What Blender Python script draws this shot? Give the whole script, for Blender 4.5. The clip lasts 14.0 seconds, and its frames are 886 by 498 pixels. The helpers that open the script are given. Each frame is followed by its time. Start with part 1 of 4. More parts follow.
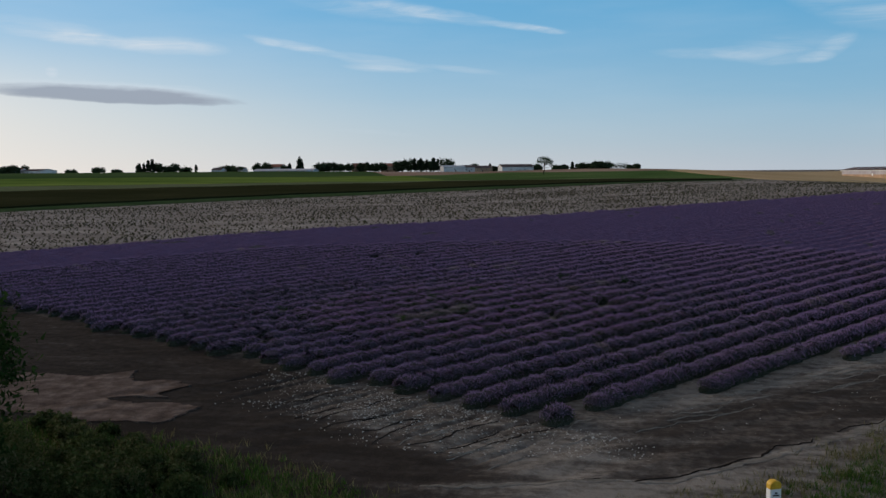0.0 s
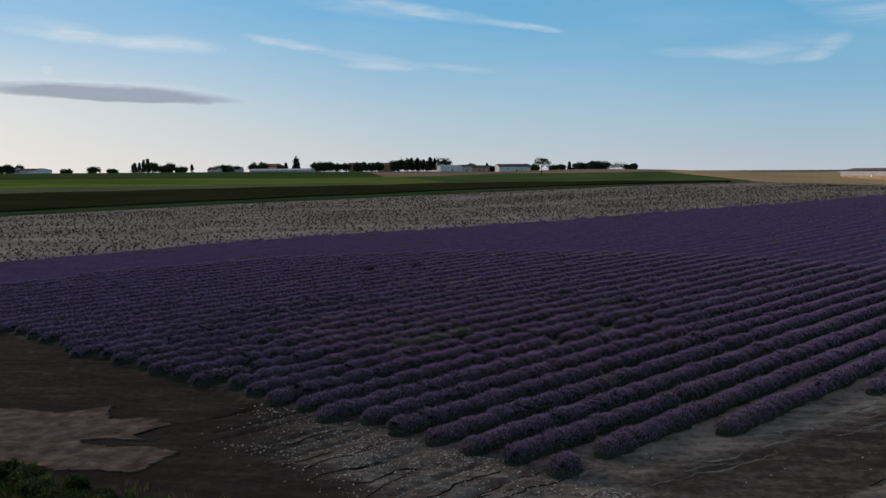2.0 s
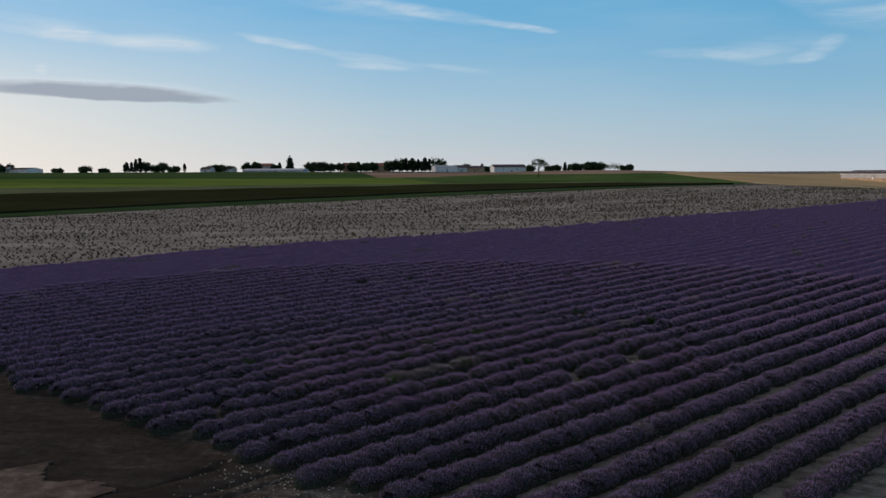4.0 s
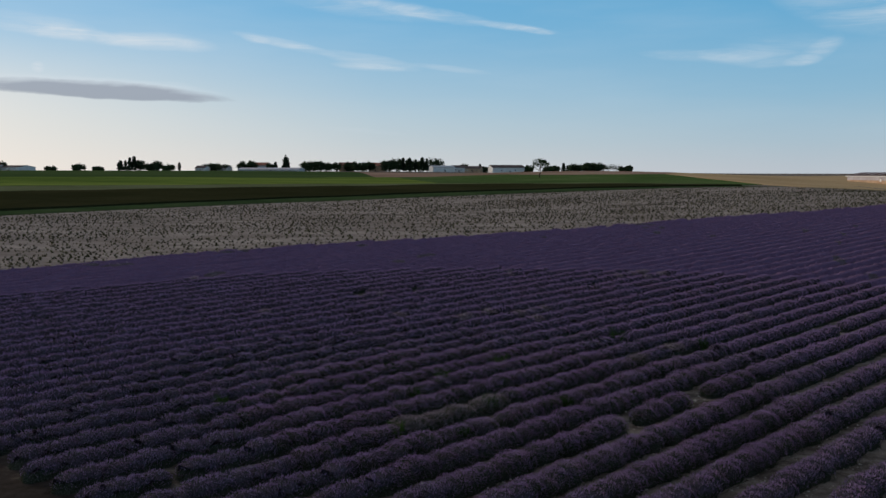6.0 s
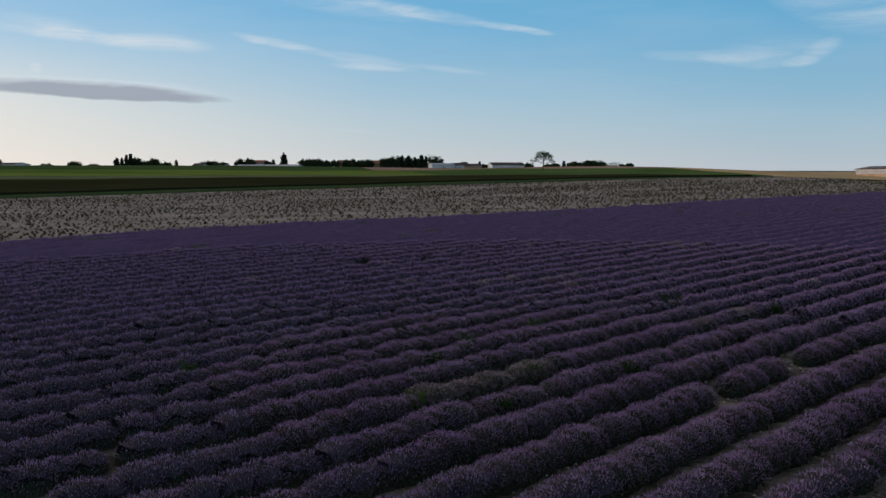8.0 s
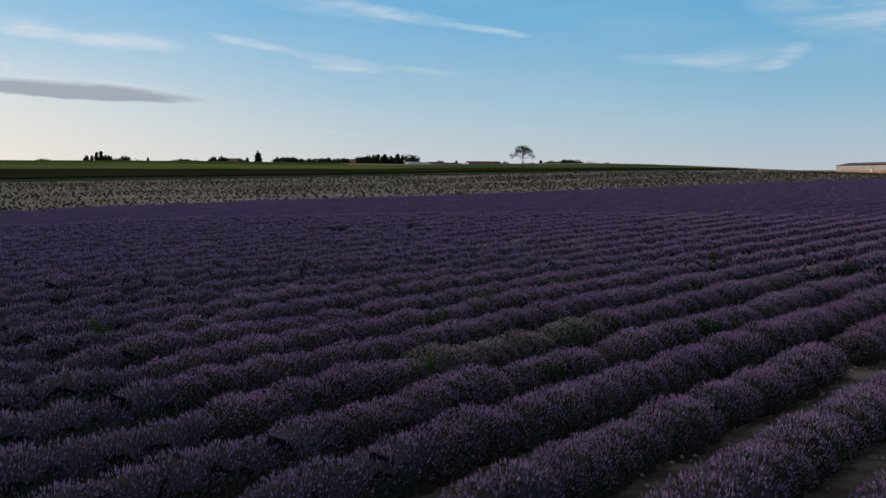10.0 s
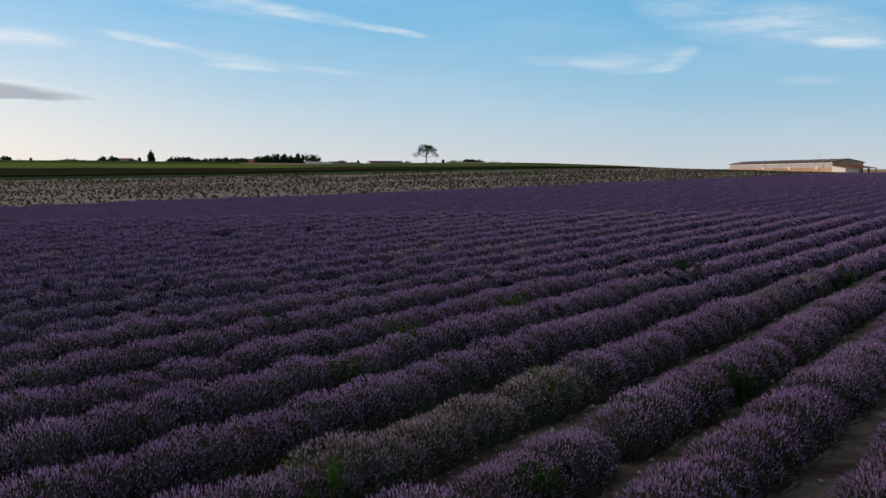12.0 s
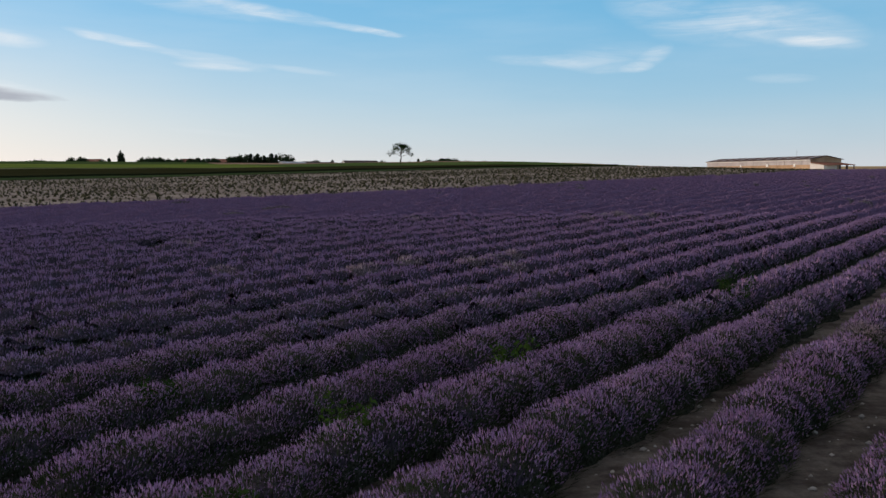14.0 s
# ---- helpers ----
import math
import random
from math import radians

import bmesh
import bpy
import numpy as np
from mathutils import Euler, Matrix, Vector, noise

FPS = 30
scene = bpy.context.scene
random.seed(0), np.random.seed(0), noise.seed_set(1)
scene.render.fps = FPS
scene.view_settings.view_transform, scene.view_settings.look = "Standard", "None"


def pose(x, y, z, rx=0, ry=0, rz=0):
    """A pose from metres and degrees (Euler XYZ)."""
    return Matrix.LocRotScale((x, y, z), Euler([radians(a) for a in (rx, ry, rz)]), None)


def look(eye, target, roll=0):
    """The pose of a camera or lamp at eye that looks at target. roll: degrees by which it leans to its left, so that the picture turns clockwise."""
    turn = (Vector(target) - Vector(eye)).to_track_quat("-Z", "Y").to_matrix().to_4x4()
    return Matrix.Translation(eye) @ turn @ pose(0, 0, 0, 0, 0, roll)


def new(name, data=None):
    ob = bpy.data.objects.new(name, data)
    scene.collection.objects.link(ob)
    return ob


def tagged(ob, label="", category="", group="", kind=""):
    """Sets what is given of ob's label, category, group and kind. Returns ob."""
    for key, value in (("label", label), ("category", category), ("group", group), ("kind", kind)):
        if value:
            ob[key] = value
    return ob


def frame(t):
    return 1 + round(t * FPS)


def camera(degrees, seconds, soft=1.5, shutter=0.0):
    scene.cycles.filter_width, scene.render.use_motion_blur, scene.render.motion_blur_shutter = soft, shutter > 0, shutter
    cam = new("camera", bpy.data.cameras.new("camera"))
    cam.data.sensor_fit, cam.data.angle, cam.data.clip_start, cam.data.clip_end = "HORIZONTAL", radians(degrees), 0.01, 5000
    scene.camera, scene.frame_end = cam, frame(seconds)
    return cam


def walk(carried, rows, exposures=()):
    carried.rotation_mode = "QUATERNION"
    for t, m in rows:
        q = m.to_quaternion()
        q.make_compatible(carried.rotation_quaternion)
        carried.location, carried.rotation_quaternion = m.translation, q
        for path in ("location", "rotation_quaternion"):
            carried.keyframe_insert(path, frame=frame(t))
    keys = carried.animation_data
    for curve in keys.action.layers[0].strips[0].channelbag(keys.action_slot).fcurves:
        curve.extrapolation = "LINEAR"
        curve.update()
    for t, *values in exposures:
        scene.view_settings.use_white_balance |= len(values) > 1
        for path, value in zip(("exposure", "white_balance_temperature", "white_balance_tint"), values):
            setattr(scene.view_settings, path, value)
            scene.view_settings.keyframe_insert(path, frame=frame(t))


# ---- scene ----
# seconds, x, y, z, pitch, roll, yaw
ROWS = [
    (0.0, 8.132, 1.885, 8.853, -4.991, -0.438, 8.774),
    (0.5, 8.084, 2.145, 9.036, -5.061, -0.437, 8.792),
    (1.0, 7.995, 2.549, 9.471, -5.240, -0.379, 8.733),
    (1.5, 7.891, 3.191, 9.693, -5.105, -0.439, 8.638),
    (2.0, 7.747, 4.200, 9.776, -5.076, -0.405, 8.559),
    (2.5, 7.531, 5.461, 9.888, -5.026, -0.357, 8.441),
    (3.0, 7.272, 6.845, 10.081, -5.043, -0.343, 8.333),
    (3.2, 7.174, 7.336, 10.063, -5.048, -0.364, 8.293),
    (5.5, 5.047, 15.402, 10.268, -5.111, 0.093, 7.93),
    (6.0, 4.618, 17.233, 9.854, -5.046, 0.105, 7.923),
    (6.5, 4.17, 18.801, 9.161, -5.068, 0.149, 7.902),
    (7.0, 3.712, 20.439, 8.606, -5.09, 0.159, 7.858),
    (7.5, 3.236, 22.134, 7.864, -4.997, 0.137, 7.828),
    (8.0, 2.827, 23.76, 7.064, -4.999, 0.114, 7.82),
    (8.2, 2.66, 24.4, 6.77, -4.99, 0.12, 7.14),
    (8.6, 2.33, 25.69, 6.2, -4.98, 0.15, 6.75),
    (9.5, 1.61, 28.58, 5.12, -4.93, 0.23, 6.5),
    (10.1, 1.14, 30.52, 4.63, -4.89, 0.3, 6.15),
    (10.3, 0.98, 31.16, 4.54, -4.88, 0.32, 5.15),
    (10.4, 0.9, 31.48, 4.51, -4.88, 0.32, 3.0),
    (10.5, 0.836, 31.808, 4.49, -4.878, 0.324, 0.257),
    (10.6, 0.8, 32.14, 4.478, -4.87, 0.31, -0.33),
    (11.0, 0.664, 33.482, 4.449, -4.831, 0.265, -0.343),
    (11.5, 0.554, 35.005, 4.461, -4.813, 0.201, -0.321),
    (12.0, 0.479, 36.374, 4.424, -4.871, 0.107, -0.276),
    (12.5, 0.484, 37.738, 4.354, -4.866, -0.012, -0.201),
    (13.0, 0.522, 39.109, 4.323, -4.878, -0.129, -0.129),
    (13.5, 0.574, 40.599, 4.298, -4.885, -0.188, -0.059),
    (13.9, 0.6, 41.76, 4.31, -4.9, -0.19, -0.06),
    (14.0, 0.61, 42.044, 4.32, -4.908, -0.194, -1.878),
]
cam = camera(54.39, 14.0)
walk(cam, [(t, pose(x, y, z, 90 + pitch, 0, yaw) @ pose(0, 0, 0, 0, 0, roll)) for t, x, y, z, pitch, roll, yaw in ROWS],
     [(0, -0.05, 6330, 10), (3, -0.03, 6400, 10), (6.5, -0.01, 6500, 10), (8, -0.02, 6520, 10), (10.5, 0.05, 6600, 11), (11, 0.17, 6700, 12), (12, 0.24, 6850, 13.5), (13, 0.26, 6950, 14), (14, 0.27, 6950, 14)])

# ---- light ----
SUN_ELEVATION, SUN_HEADING = 15.0, -62.0   # degrees; heading clockwise from +y


def link(tree, a, b):
    tree.links.new(a, b)


def mnode(tree, op, *ins):
    n = tree.nodes.new("ShaderNodeMath")
    n.operation = op
    for i, v in enumerate(ins):
        if isinstance(v, (int, float)):
            n.inputs[i].default_value = v
        else:
            link(tree, v, n.inputs[i])
    return n.outputs[0]


def mixc(tree, fac, a, b):
    n = tree.nodes.new("ShaderNodeMix")
    n.data_type = "RGBA"
    for sock, v in ((n.inputs[0], fac), (n.inputs[6], a), (n.inputs[7], b)):
        if isinstance(v, (int, float)):
            sock.default_value = v
        elif isinstance(v, tuple):
            sock.default_value = (*v, 1)
        else:
            link(tree, v, sock)
    return n.outputs[2]


def noise_tex(tree, vec, scale, detail=4.0, rough=0.55, distort=0.0):
    n = tree.nodes.new("ShaderNodeTexNoise")
    n.inputs["Scale"].default_value = scale
    n.inputs["Detail"].default_value = detail
    n.inputs["Roughness"].default_value = rough
    n.inputs["Distortion"].default_value = distort
    if vec is not None:
        link(tree, vec, n.inputs["Vector"])
    return n.outputs[0]


def ramp(tree, fac, stops):
    n = tree.nodes.new("ShaderNodeValToRGB")
    el = n.color_ramp.elements
    while len(el) < len(stops):
        el.new(0.5)
    for e, (p, col) in zip(el, stops):
        e.position, e.color = p, (*col, 1) if isinstance(col, tuple) else (col, col, col, 1)
    link(tree, fac, n.inputs[0])
    return n.outputs[0]


def mapping(tree, vec, scale=(1, 1, 1), rot=(0, 0, 0), loc=(0, 0, 0)):
    n = tree.nodes.new("ShaderNodeMapping")
    n.inputs["Scale"].default_value, n.inputs["Rotation"].default_value, n.inputs["Location"].default_value = scale, rot, loc
    link(tree, vec, n.inputs["Vector"])
    return n.outputs[0]


def sky_world():
    w = bpy.data.worlds.new("sky")
    scene.world = w
    w.use_nodes = True
    t = w.node_tree
    t.nodes.clear()
    out, bg = t.nodes.new("ShaderNodeOutputWorld"), t.nodes.new("ShaderNodeBackground")
    link(t, bg.outputs[0], out.inputs[0])
    sky = t.nodes.new("ShaderNodeTexSky")
    sky.sky_type, sky.sun_disc = "NISHITA", False
    sky.sun_elevation, sky.sun_rotation = radians(SUN_ELEVATION), radians(SUN_HEADING)
    sky.altitude, sky.air_density, sky.dust_density, sky.ozone_density = 500, 1.0, 0.1, 3.0
    co = t.nodes.new("ShaderNodeTexCoord").outputs["Generated"]
    sep = t.nodes.new("ShaderNodeSeparateXYZ")
    link(t, co, sep.inputs[0])
    az = mnode(t, "MULTIPLY", mnode(t, "ARCTAN2", sep.outputs[0], sep.outputs[1]), 57.2958)
    el = mnode(t, "MULTIPLY", mnode(t, "ARCSINE", sep.outputs[2]), 57.2958)
    comb = t.nodes.new("ShaderNodeCombineXYZ")
    link(t, az, comb.inputs[0]), link(t, el, comb.inputs[1])
    # cirrus: azimuth, elevation, half length, half width, slant, weight
    wisps = [(-32.8, 8.63, 4.6, 0.66, -5.4, 0.5), (-30.8, 8.26, 4.9, 0.52, -4.1, 0.6), (-26.1, 8.03, 4.0, 0.61, -2.3, 0.75), (-18.1, 8.19, 3.6, 0.33, -10.7, 0.65), (-20.0, 8.44, 1.0, 0.28, -8.6, 0.6),
             (-12.7, 7.24, 3.6, 0.47, -8.8, 0.55), (-12.8, 6.85, 2.6, 0.28, -4.0, 0.6), (-7.5, 6.77, 2.9, 0.23, -6.0, 0.4), (-13.1, 10.63, 6.3, 0.8, -6.3, 0.35), (-8.9, 10.23, 4.9, 0.47, -8.9, 0.5),
             (-3.4, 9.36, 3.2, 0.28, -7.7, 0.6), (-1.9, 9.11, 1.3, 0.23, -8.3, 0.7), (8.1, 7.28, 3.6, 0.42, -5.0, 0.28), (11.6, 7.07, 3.6, 0.61, -4.4, 0.4), (14.4, 6.78, 1.2, 0.38, 4.9, 0.45),
             (15.4, 7.4, 1.5, 0.61, 30.3, 0.35), (13.3, 7.75, 3.7, 0.75, -1.0, 0.2), (-32.8, 6.23, 0.4, 0.38, 2.5, 0.95), (17.2, 9.71, 5.4, 1.6, -15.3, 0.4), (23.0, 9.02, 5.3, 1.41, -11.9, 0.5),
             (25.3, 7.81, 2.7, 0.42, -6.2, 0.5), (23.1, 5.8, 2.3, 0.33, -2.6, 0.3), (-13.0, 2.73, 3.0, 0.19, -4.3, 0.2), (-46.0, 9.0, 9.0, 0.9, -4, 0.5), (48.0, 9.0, 10.0, 1.0, 5, 0.5)]
    grain = noise_tex(t, mapping(t, comb.outputs[0], (0.2, 1.5, 1), (0, 0, radians(7))), 1.0, 8.0, 0.65, 1.0)
    wob = mnode(t, "MULTIPLY", mnode(t, "SUBTRACT", noise_tex(t, mapping(t, comb.outputs[0], (0.3, 0.5, 1)), 1.0, 3.0), 0.5), 1.6)
    total = None
    for a0, e0, la, lb, slant, weight in wisps:
        ca, sa = math.cos(radians(slant)), math.sin(radians(slant))
        da, de = mnode(t, "SUBTRACT", az, a0), mnode(t, "SUBTRACT", mnode(t, "ADD", el, mnode(t, "MULTIPLY", wob, lb * 0.5)), e0)
        p = mnode(t, "DIVIDE", mnode(t, "ADD", mnode(t, "MULTIPLY", da, ca), mnode(t, "MULTIPLY", de, sa)), la)
        q = mnode(t, "DIVIDE", mnode(t, "SUBTRACT", mnode(t, "MULTIPLY", de, ca), mnode(t, "MULTIPLY", da, sa)), lb)
        m = mnode(t, "SUBTRACT", 1.0, mnode(t, "ADD", mnode(t, "MULTIPLY", p, p), mnode(t, "MULTIPLY", q, q)))
        m = mnode(t, "MULTIPLY", mnode(t, "MAXIMUM", m, 0.0), weight * 0.78)
        total = m if total is None else mnode(t, "ADD", total, m)
    cirrus = mnode(t, "MULTIPLY", mnode(t, "MINIMUM", total, 1.0), ramp(t, grain, [(0.32, 0.22), (0.5, 0.7), (0.68, 1.3)]))
    veil = mnode(t, "MULTIPLY", ramp(t, noise_tex(t, mapping(t, comb.outputs[0], (0.05, 0.3, 1)), 1.0, 5.0), [(0.45, 0.0), (0.8, 0.16)]),
                 ramp(t, mnode(t, "DIVIDE", el, 30.0), [(0.0, 0.4), (0.3, 1.0), (1.0, 1.0)]))
    vivid = t.nodes.new("ShaderNodeHueSaturation")
    vivid.inputs["Saturation"].default_value, vivid.inputs["Value"].default_value, vivid.inputs["Hue"].default_value = SKY_TONE
    link(t, sky.outputs[0], vivid.inputs["Color"])
    west = ramp(t, mnode(t, "DIVIDE", mnode(t, "ADD", az, 60.0), 120.0), [(0.18, 1.0), (0.4, 0.34), (0.62, 0.03)])
    haze = mixc(t, west, HAZE, WARM_HAZE)
    thin = ramp(t, mnode(t, "DIVIDE", el, 20.0), [(0.0, 0.95), (0.1, 0.62), (0.25, 0.3), (0.5, 0.06), (0.8, 0.0)])
    thick = ramp(t, mnode(t, "DIVIDE", el, 20.0), [(0.0, 0.97), (0.23, 0.76), (0.44, 0.28), (0.72, 0.05), (1.0, 0.0)])
    clear = mixc(t, ramp(t, mnode(t, "DIVIDE", el, 40.0), [(0.0, 0.75), (0.3, 0.7), (1.0, 0.0)]), vivid.outputs[0], CLEAR_BLUE)
    base = mixc(t, mixc(t, west, thin, thick), clear, haze)
    # warm-white fill added above the view to light the land, stronger towards the zenith
    base = mixc(t, ramp(t, mnode(t, "DIVIDE", el, 90.0), [(0.13, 0.0), (0.3, 0.45), (0.6, 0.8)]), base, ZENITH_FILL)
    cloudy = mixc(t, mnode(t, "MINIMUM", mnode(t, "ADD", cirrus, veil), 0.9), base, CLOUD)
    # the flat grey cloud low over the horizon
    da, de = mnode(t, "SUBTRACT", az, -29.4), mnode(t, "SUBTRACT", mnode(t, "ADD", el, mnode(t, "MULTIPLY", wob, 0.25)), 4.75)
    de = mnode(t, "ADD", de, mnode(t, "MULTIPLY", da, 0.03))
    p, q = mnode(t, "DIVIDE", da, 8.0), mnode(t, "DIVIDE", de, mnode(t, "ADD", 0.3, mnode(t, "MULTIPLY", mnode(t, "GREATER_THAN", de, 0.0), 0.52)))
    lens = mnode(t, "SUBTRACT", 1.0, mnode(t, "ADD", mnode(t, "MULTIPLY", p, p), mnode(t, "MULTIPLY", q, q)))
    lens = ramp(t, mnode(t, "ADD", lens, mnode(t, "MULTIPLY", mnode(t, "SUBTRACT", grain, 0.5), 0.9)), [(0.0, 0.0), (0.6, 0.85)])
    # its fuzzy lit upper rim
    up = mnode(t, "DIVIDE", mnode(t, "SUBTRACT", de, 0.45), 0.62)
    rim = mnode(t, "SUBTRACT", 1.0, mnode(t, "ADD", mnode(t, "MULTIPLY", p, p), mnode(t, "MULTIPLY", up, up)))
    rim = ramp(t, mnode(t, "ADD", rim, mnode(t, "MULTIPLY", mnode(t, "SUBTRACT", grain, 0.5), 1.4)), [(0.1, 0.0), (0.9, 0.6)])
    link(t, mixc(t, lens, mixc(t, rim, cloudy, CLOUD), GREY_CLOUD), bg.inputs[0])
    bg.inputs[1].default_value = SKY_STRENGTH


HAZE, WARM_HAZE, CLOUD, GREY_CLOUD, SKY_STRENGTH = (4.9, 5.35, 5.9), (9.2, 8.3, 7.4), (6.6, 7.3, 7.9), (3.1, 3.5, 4.2), 0.1
CLEAR_BLUE = (1.45, 4.45, 6.9)
ZENITH_FILL = (2.9, 2.7, 2.6)
SKY_TONE = (1.45, 1.22, 0.503)   # saturation, value, hue
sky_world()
sun = new("sun", bpy.data.lights.new("sun", "SUN"))
sun.data.energy, sun.data.angle, sun.data.color = 2.1, radians(28), (1.0, 0.82, 0.66)
h, e = radians(SUN_HEADING), radians(SUN_ELEVATION)
toward = Vector((math.sin(h) * math.cos(e), math.cos(h) * math.cos(e), math.sin(e)))
sun.matrix_world = look(tuple(toward * 900), (0, 0, 0))

# ---- materials ----


def material(name, rough=0.9, gloss=0.0):
    m = bpy.data.materials.new(name)
    m.use_nodes = True
    t = m.node_tree
    b = t.nodes["Principled BSDF"]
    b.inputs["Roughness"].default_value = rough
    b.inputs["Specular IOR Level"].default_value = gloss
    return m, t, b, t.nodes.new("ShaderNodeNewGeometry").outputs["Position"]


def bump(t, b, height, strength, distance):
    n = t.nodes.new("ShaderNodeBump")
    n.inputs["Strength"].default_value, n.inputs["Distance"].default_value = strength, distance
    link(t, height, n.inputs["Height"])
    link(t, n.outputs[0], b.inputs["Normal"])


def mottled(name, dark, mid, light, scale, fine, rough=0.9, relief=0.3, depth=0.02, stretch=(1, 1, 1), turn=0.0):
    """A surface that varies at two scales between three colours."""
    m, t, b, pos = material(name, rough, 0.3 if rough < 0.86 else 0.0)
    v = mapping(t, pos, stretch, (0, 0, radians(turn)))
    large, small = noise_tex(t, v, scale, 5.0), noise_tex(t, v, fine, 5.0, 0.65)
    f = mnode(t, "ADD", mnode(t, "MULTIPLY", large, 0.6), mnode(t, "MULTIPLY", small, 0.4))
    link(t, ramp(t, f, [(0.32, dark), (0.5, mid), (0.68, light)]), b.inputs["Base Color"])
    bump(t, b, small, relief, depth)
    return m


def island(name, colours, rough=0.8, through_light=0.3, per_object=0.15):
    """Leaves, stems and petals: each piece its own tint, thin enough to let some light through."""
    m, t, b, pos = material(name, rough)
    rnd = t.nodes.new("ShaderNodeNewGeometry").outputs["Random Per Island"]
    inf = t.nodes.new("ShaderNodeObjectInfo").outputs["Random"]
    patch = noise_tex(t, pos, 0.35, 3.0)
    f = mnode(t, "ADD", mnode(t, "MULTIPLY", rnd, 0.7 - per_object), mnode(t, "ADD", mnode(t, "MULTIPLY", inf, per_object), mnode(t, "MULTIPLY", patch, 0.35)))
    n = len(colours)
    col = ramp(t, f, [(0.1 + 0.8 * i / (n - 1), c) for i, c in enumerate(colours)])
    link(t, col, b.inputs["Base Color"])
    if through_light:
        thin, mix = t.nodes.new("ShaderNodeBsdfTranslucent"), t.nodes.new("ShaderNodeMixShader")
        link(t, col, thin.inputs[0])
        mix.inputs[0].default_value = through_light
        link(t, b.outputs[0], mix.inputs[1]), link(t, thin.outputs[0], mix.inputs[2])
        link(t, mix.outputs[0], t.nodes["Material Output"].inputs[0])
    return m


ROW_ANGLE = 51.0
U = np.array((math.cos(radians(ROW_ANGLE)), math.sin(radians(ROW_ANGLE))))     # along the rows
N = np.array((-U[1], U[0]))                                                    # across them


def ground_material():
    m, t, b, pos = material("dirt", 0.95)
    along = mapping(t, pos, (0.45, 2.3, 1.0), (0, 0, radians(-44)))
    sep = t.nodes.new("ShaderNodeSeparateXYZ")
    link(t, pos, sep.inputs[0])
    x, y = sep.outputs[0], sep.outputs[1]
    broad, streak = noise_tex(t, pos, 0.16, 4.0), noise_tex(t, along, 0.7, 6.0, 0.6)
    fine, crumb = noise_tex(t, pos, 3.0, 6.0, 0.7), noise_tex(t, pos, 22.0, 4.0, 0.7)
    f = mnode(t, "ADD", mnode(t, "MULTIPLY", streak, 0.38), mnode(t, "ADD", mnode(t, "MULTIPLY", broad, 0.27), mnode(t, "MULTIPLY", fine, 0.35)))
    # pale dry crust on the headland, along the rows and past the gully; dark moist earth on the track and towards the shrubs
    def slope(a, b, c):
        return mnode(t, "ADD", mnode(t, "ADD", mnode(t, "MULTIPLY", x, a), mnode(t, "MULTIPLY", y, b)), c)

    def fade(v, full, none):
        return mnode(t, "MINIMUM", mnode(t, "MAXIMUM", mnode(t, "DIVIDE", mnode(t, "SUBTRACT", v, none), full - none), 0.0), 1.0)
    frayed = mnode(t, "MULTIPLY", mnode(t, "SUBTRACT", broad, 0.5), 4.0)
    head = mnode(t, "ADD", slope(-0.517, -0.856, 29.0), frayed)
    headland = mnode(t, "MULTIPLY", fade(head, 3.6, 4.8), mnode(t, "MULTIPLY", fade(x, -1.0, -4.5), fade(x, 8.5, 10.5)))
    along_rows = mnode(t, "MINIMUM", fade(mnode(t, "ADD", slope(0.64, -0.768, 16.6), mnode(t, "MULTIPLY", frayed, 0.5)), -0.4, 0.8), fade(head, -0.5, 0.5))
    past_gully = mnode(t, "MULTIPLY", fade(mnode(t, "MAXIMUM", slope(0.624, -0.782, 13.07), slope(0.15, -1.0, 23.6)), 0.15, -0.15), fade(x, 6.0, 2.0))
    dry_track = fade(x, 10.0, 2.0)
    crusty = mnode(t, "MAXIMUM", headland, mnode(t, "MAXIMUM", along_rows, past_gully))
    pale = mnode(t, "ADD", mnode(t, "ADD", mnode(t, "SUBTRACT", f, 0.03), mnode(t, "MULTIPLY", dry_track, 0.065)), mnode(t, "MULTIPLY", crusty, 0.14))
    col = ramp(t, pale, [(0.42, (0.03, 0.025, 0.021)), (0.53, (0.057, 0.047, 0.04)), (0.61, (0.125, 0.106, 0.09)), (0.72, (0.3, 0.265, 0.225))])
    link(t, mixc(t, ramp(t, crumb, [(0.35, 0.0), (0.7, 0.35)]), col, (0.08, 0.067, 0.056)), b.inputs["Base Color"])
    bump(t, b, mnode(t, "ADD", mnode(t, "MULTIPLY", fine, 0.5), mnode(t, "MULTIPLY", crumb, 0.5)), 1.0, 0.09)
    return m


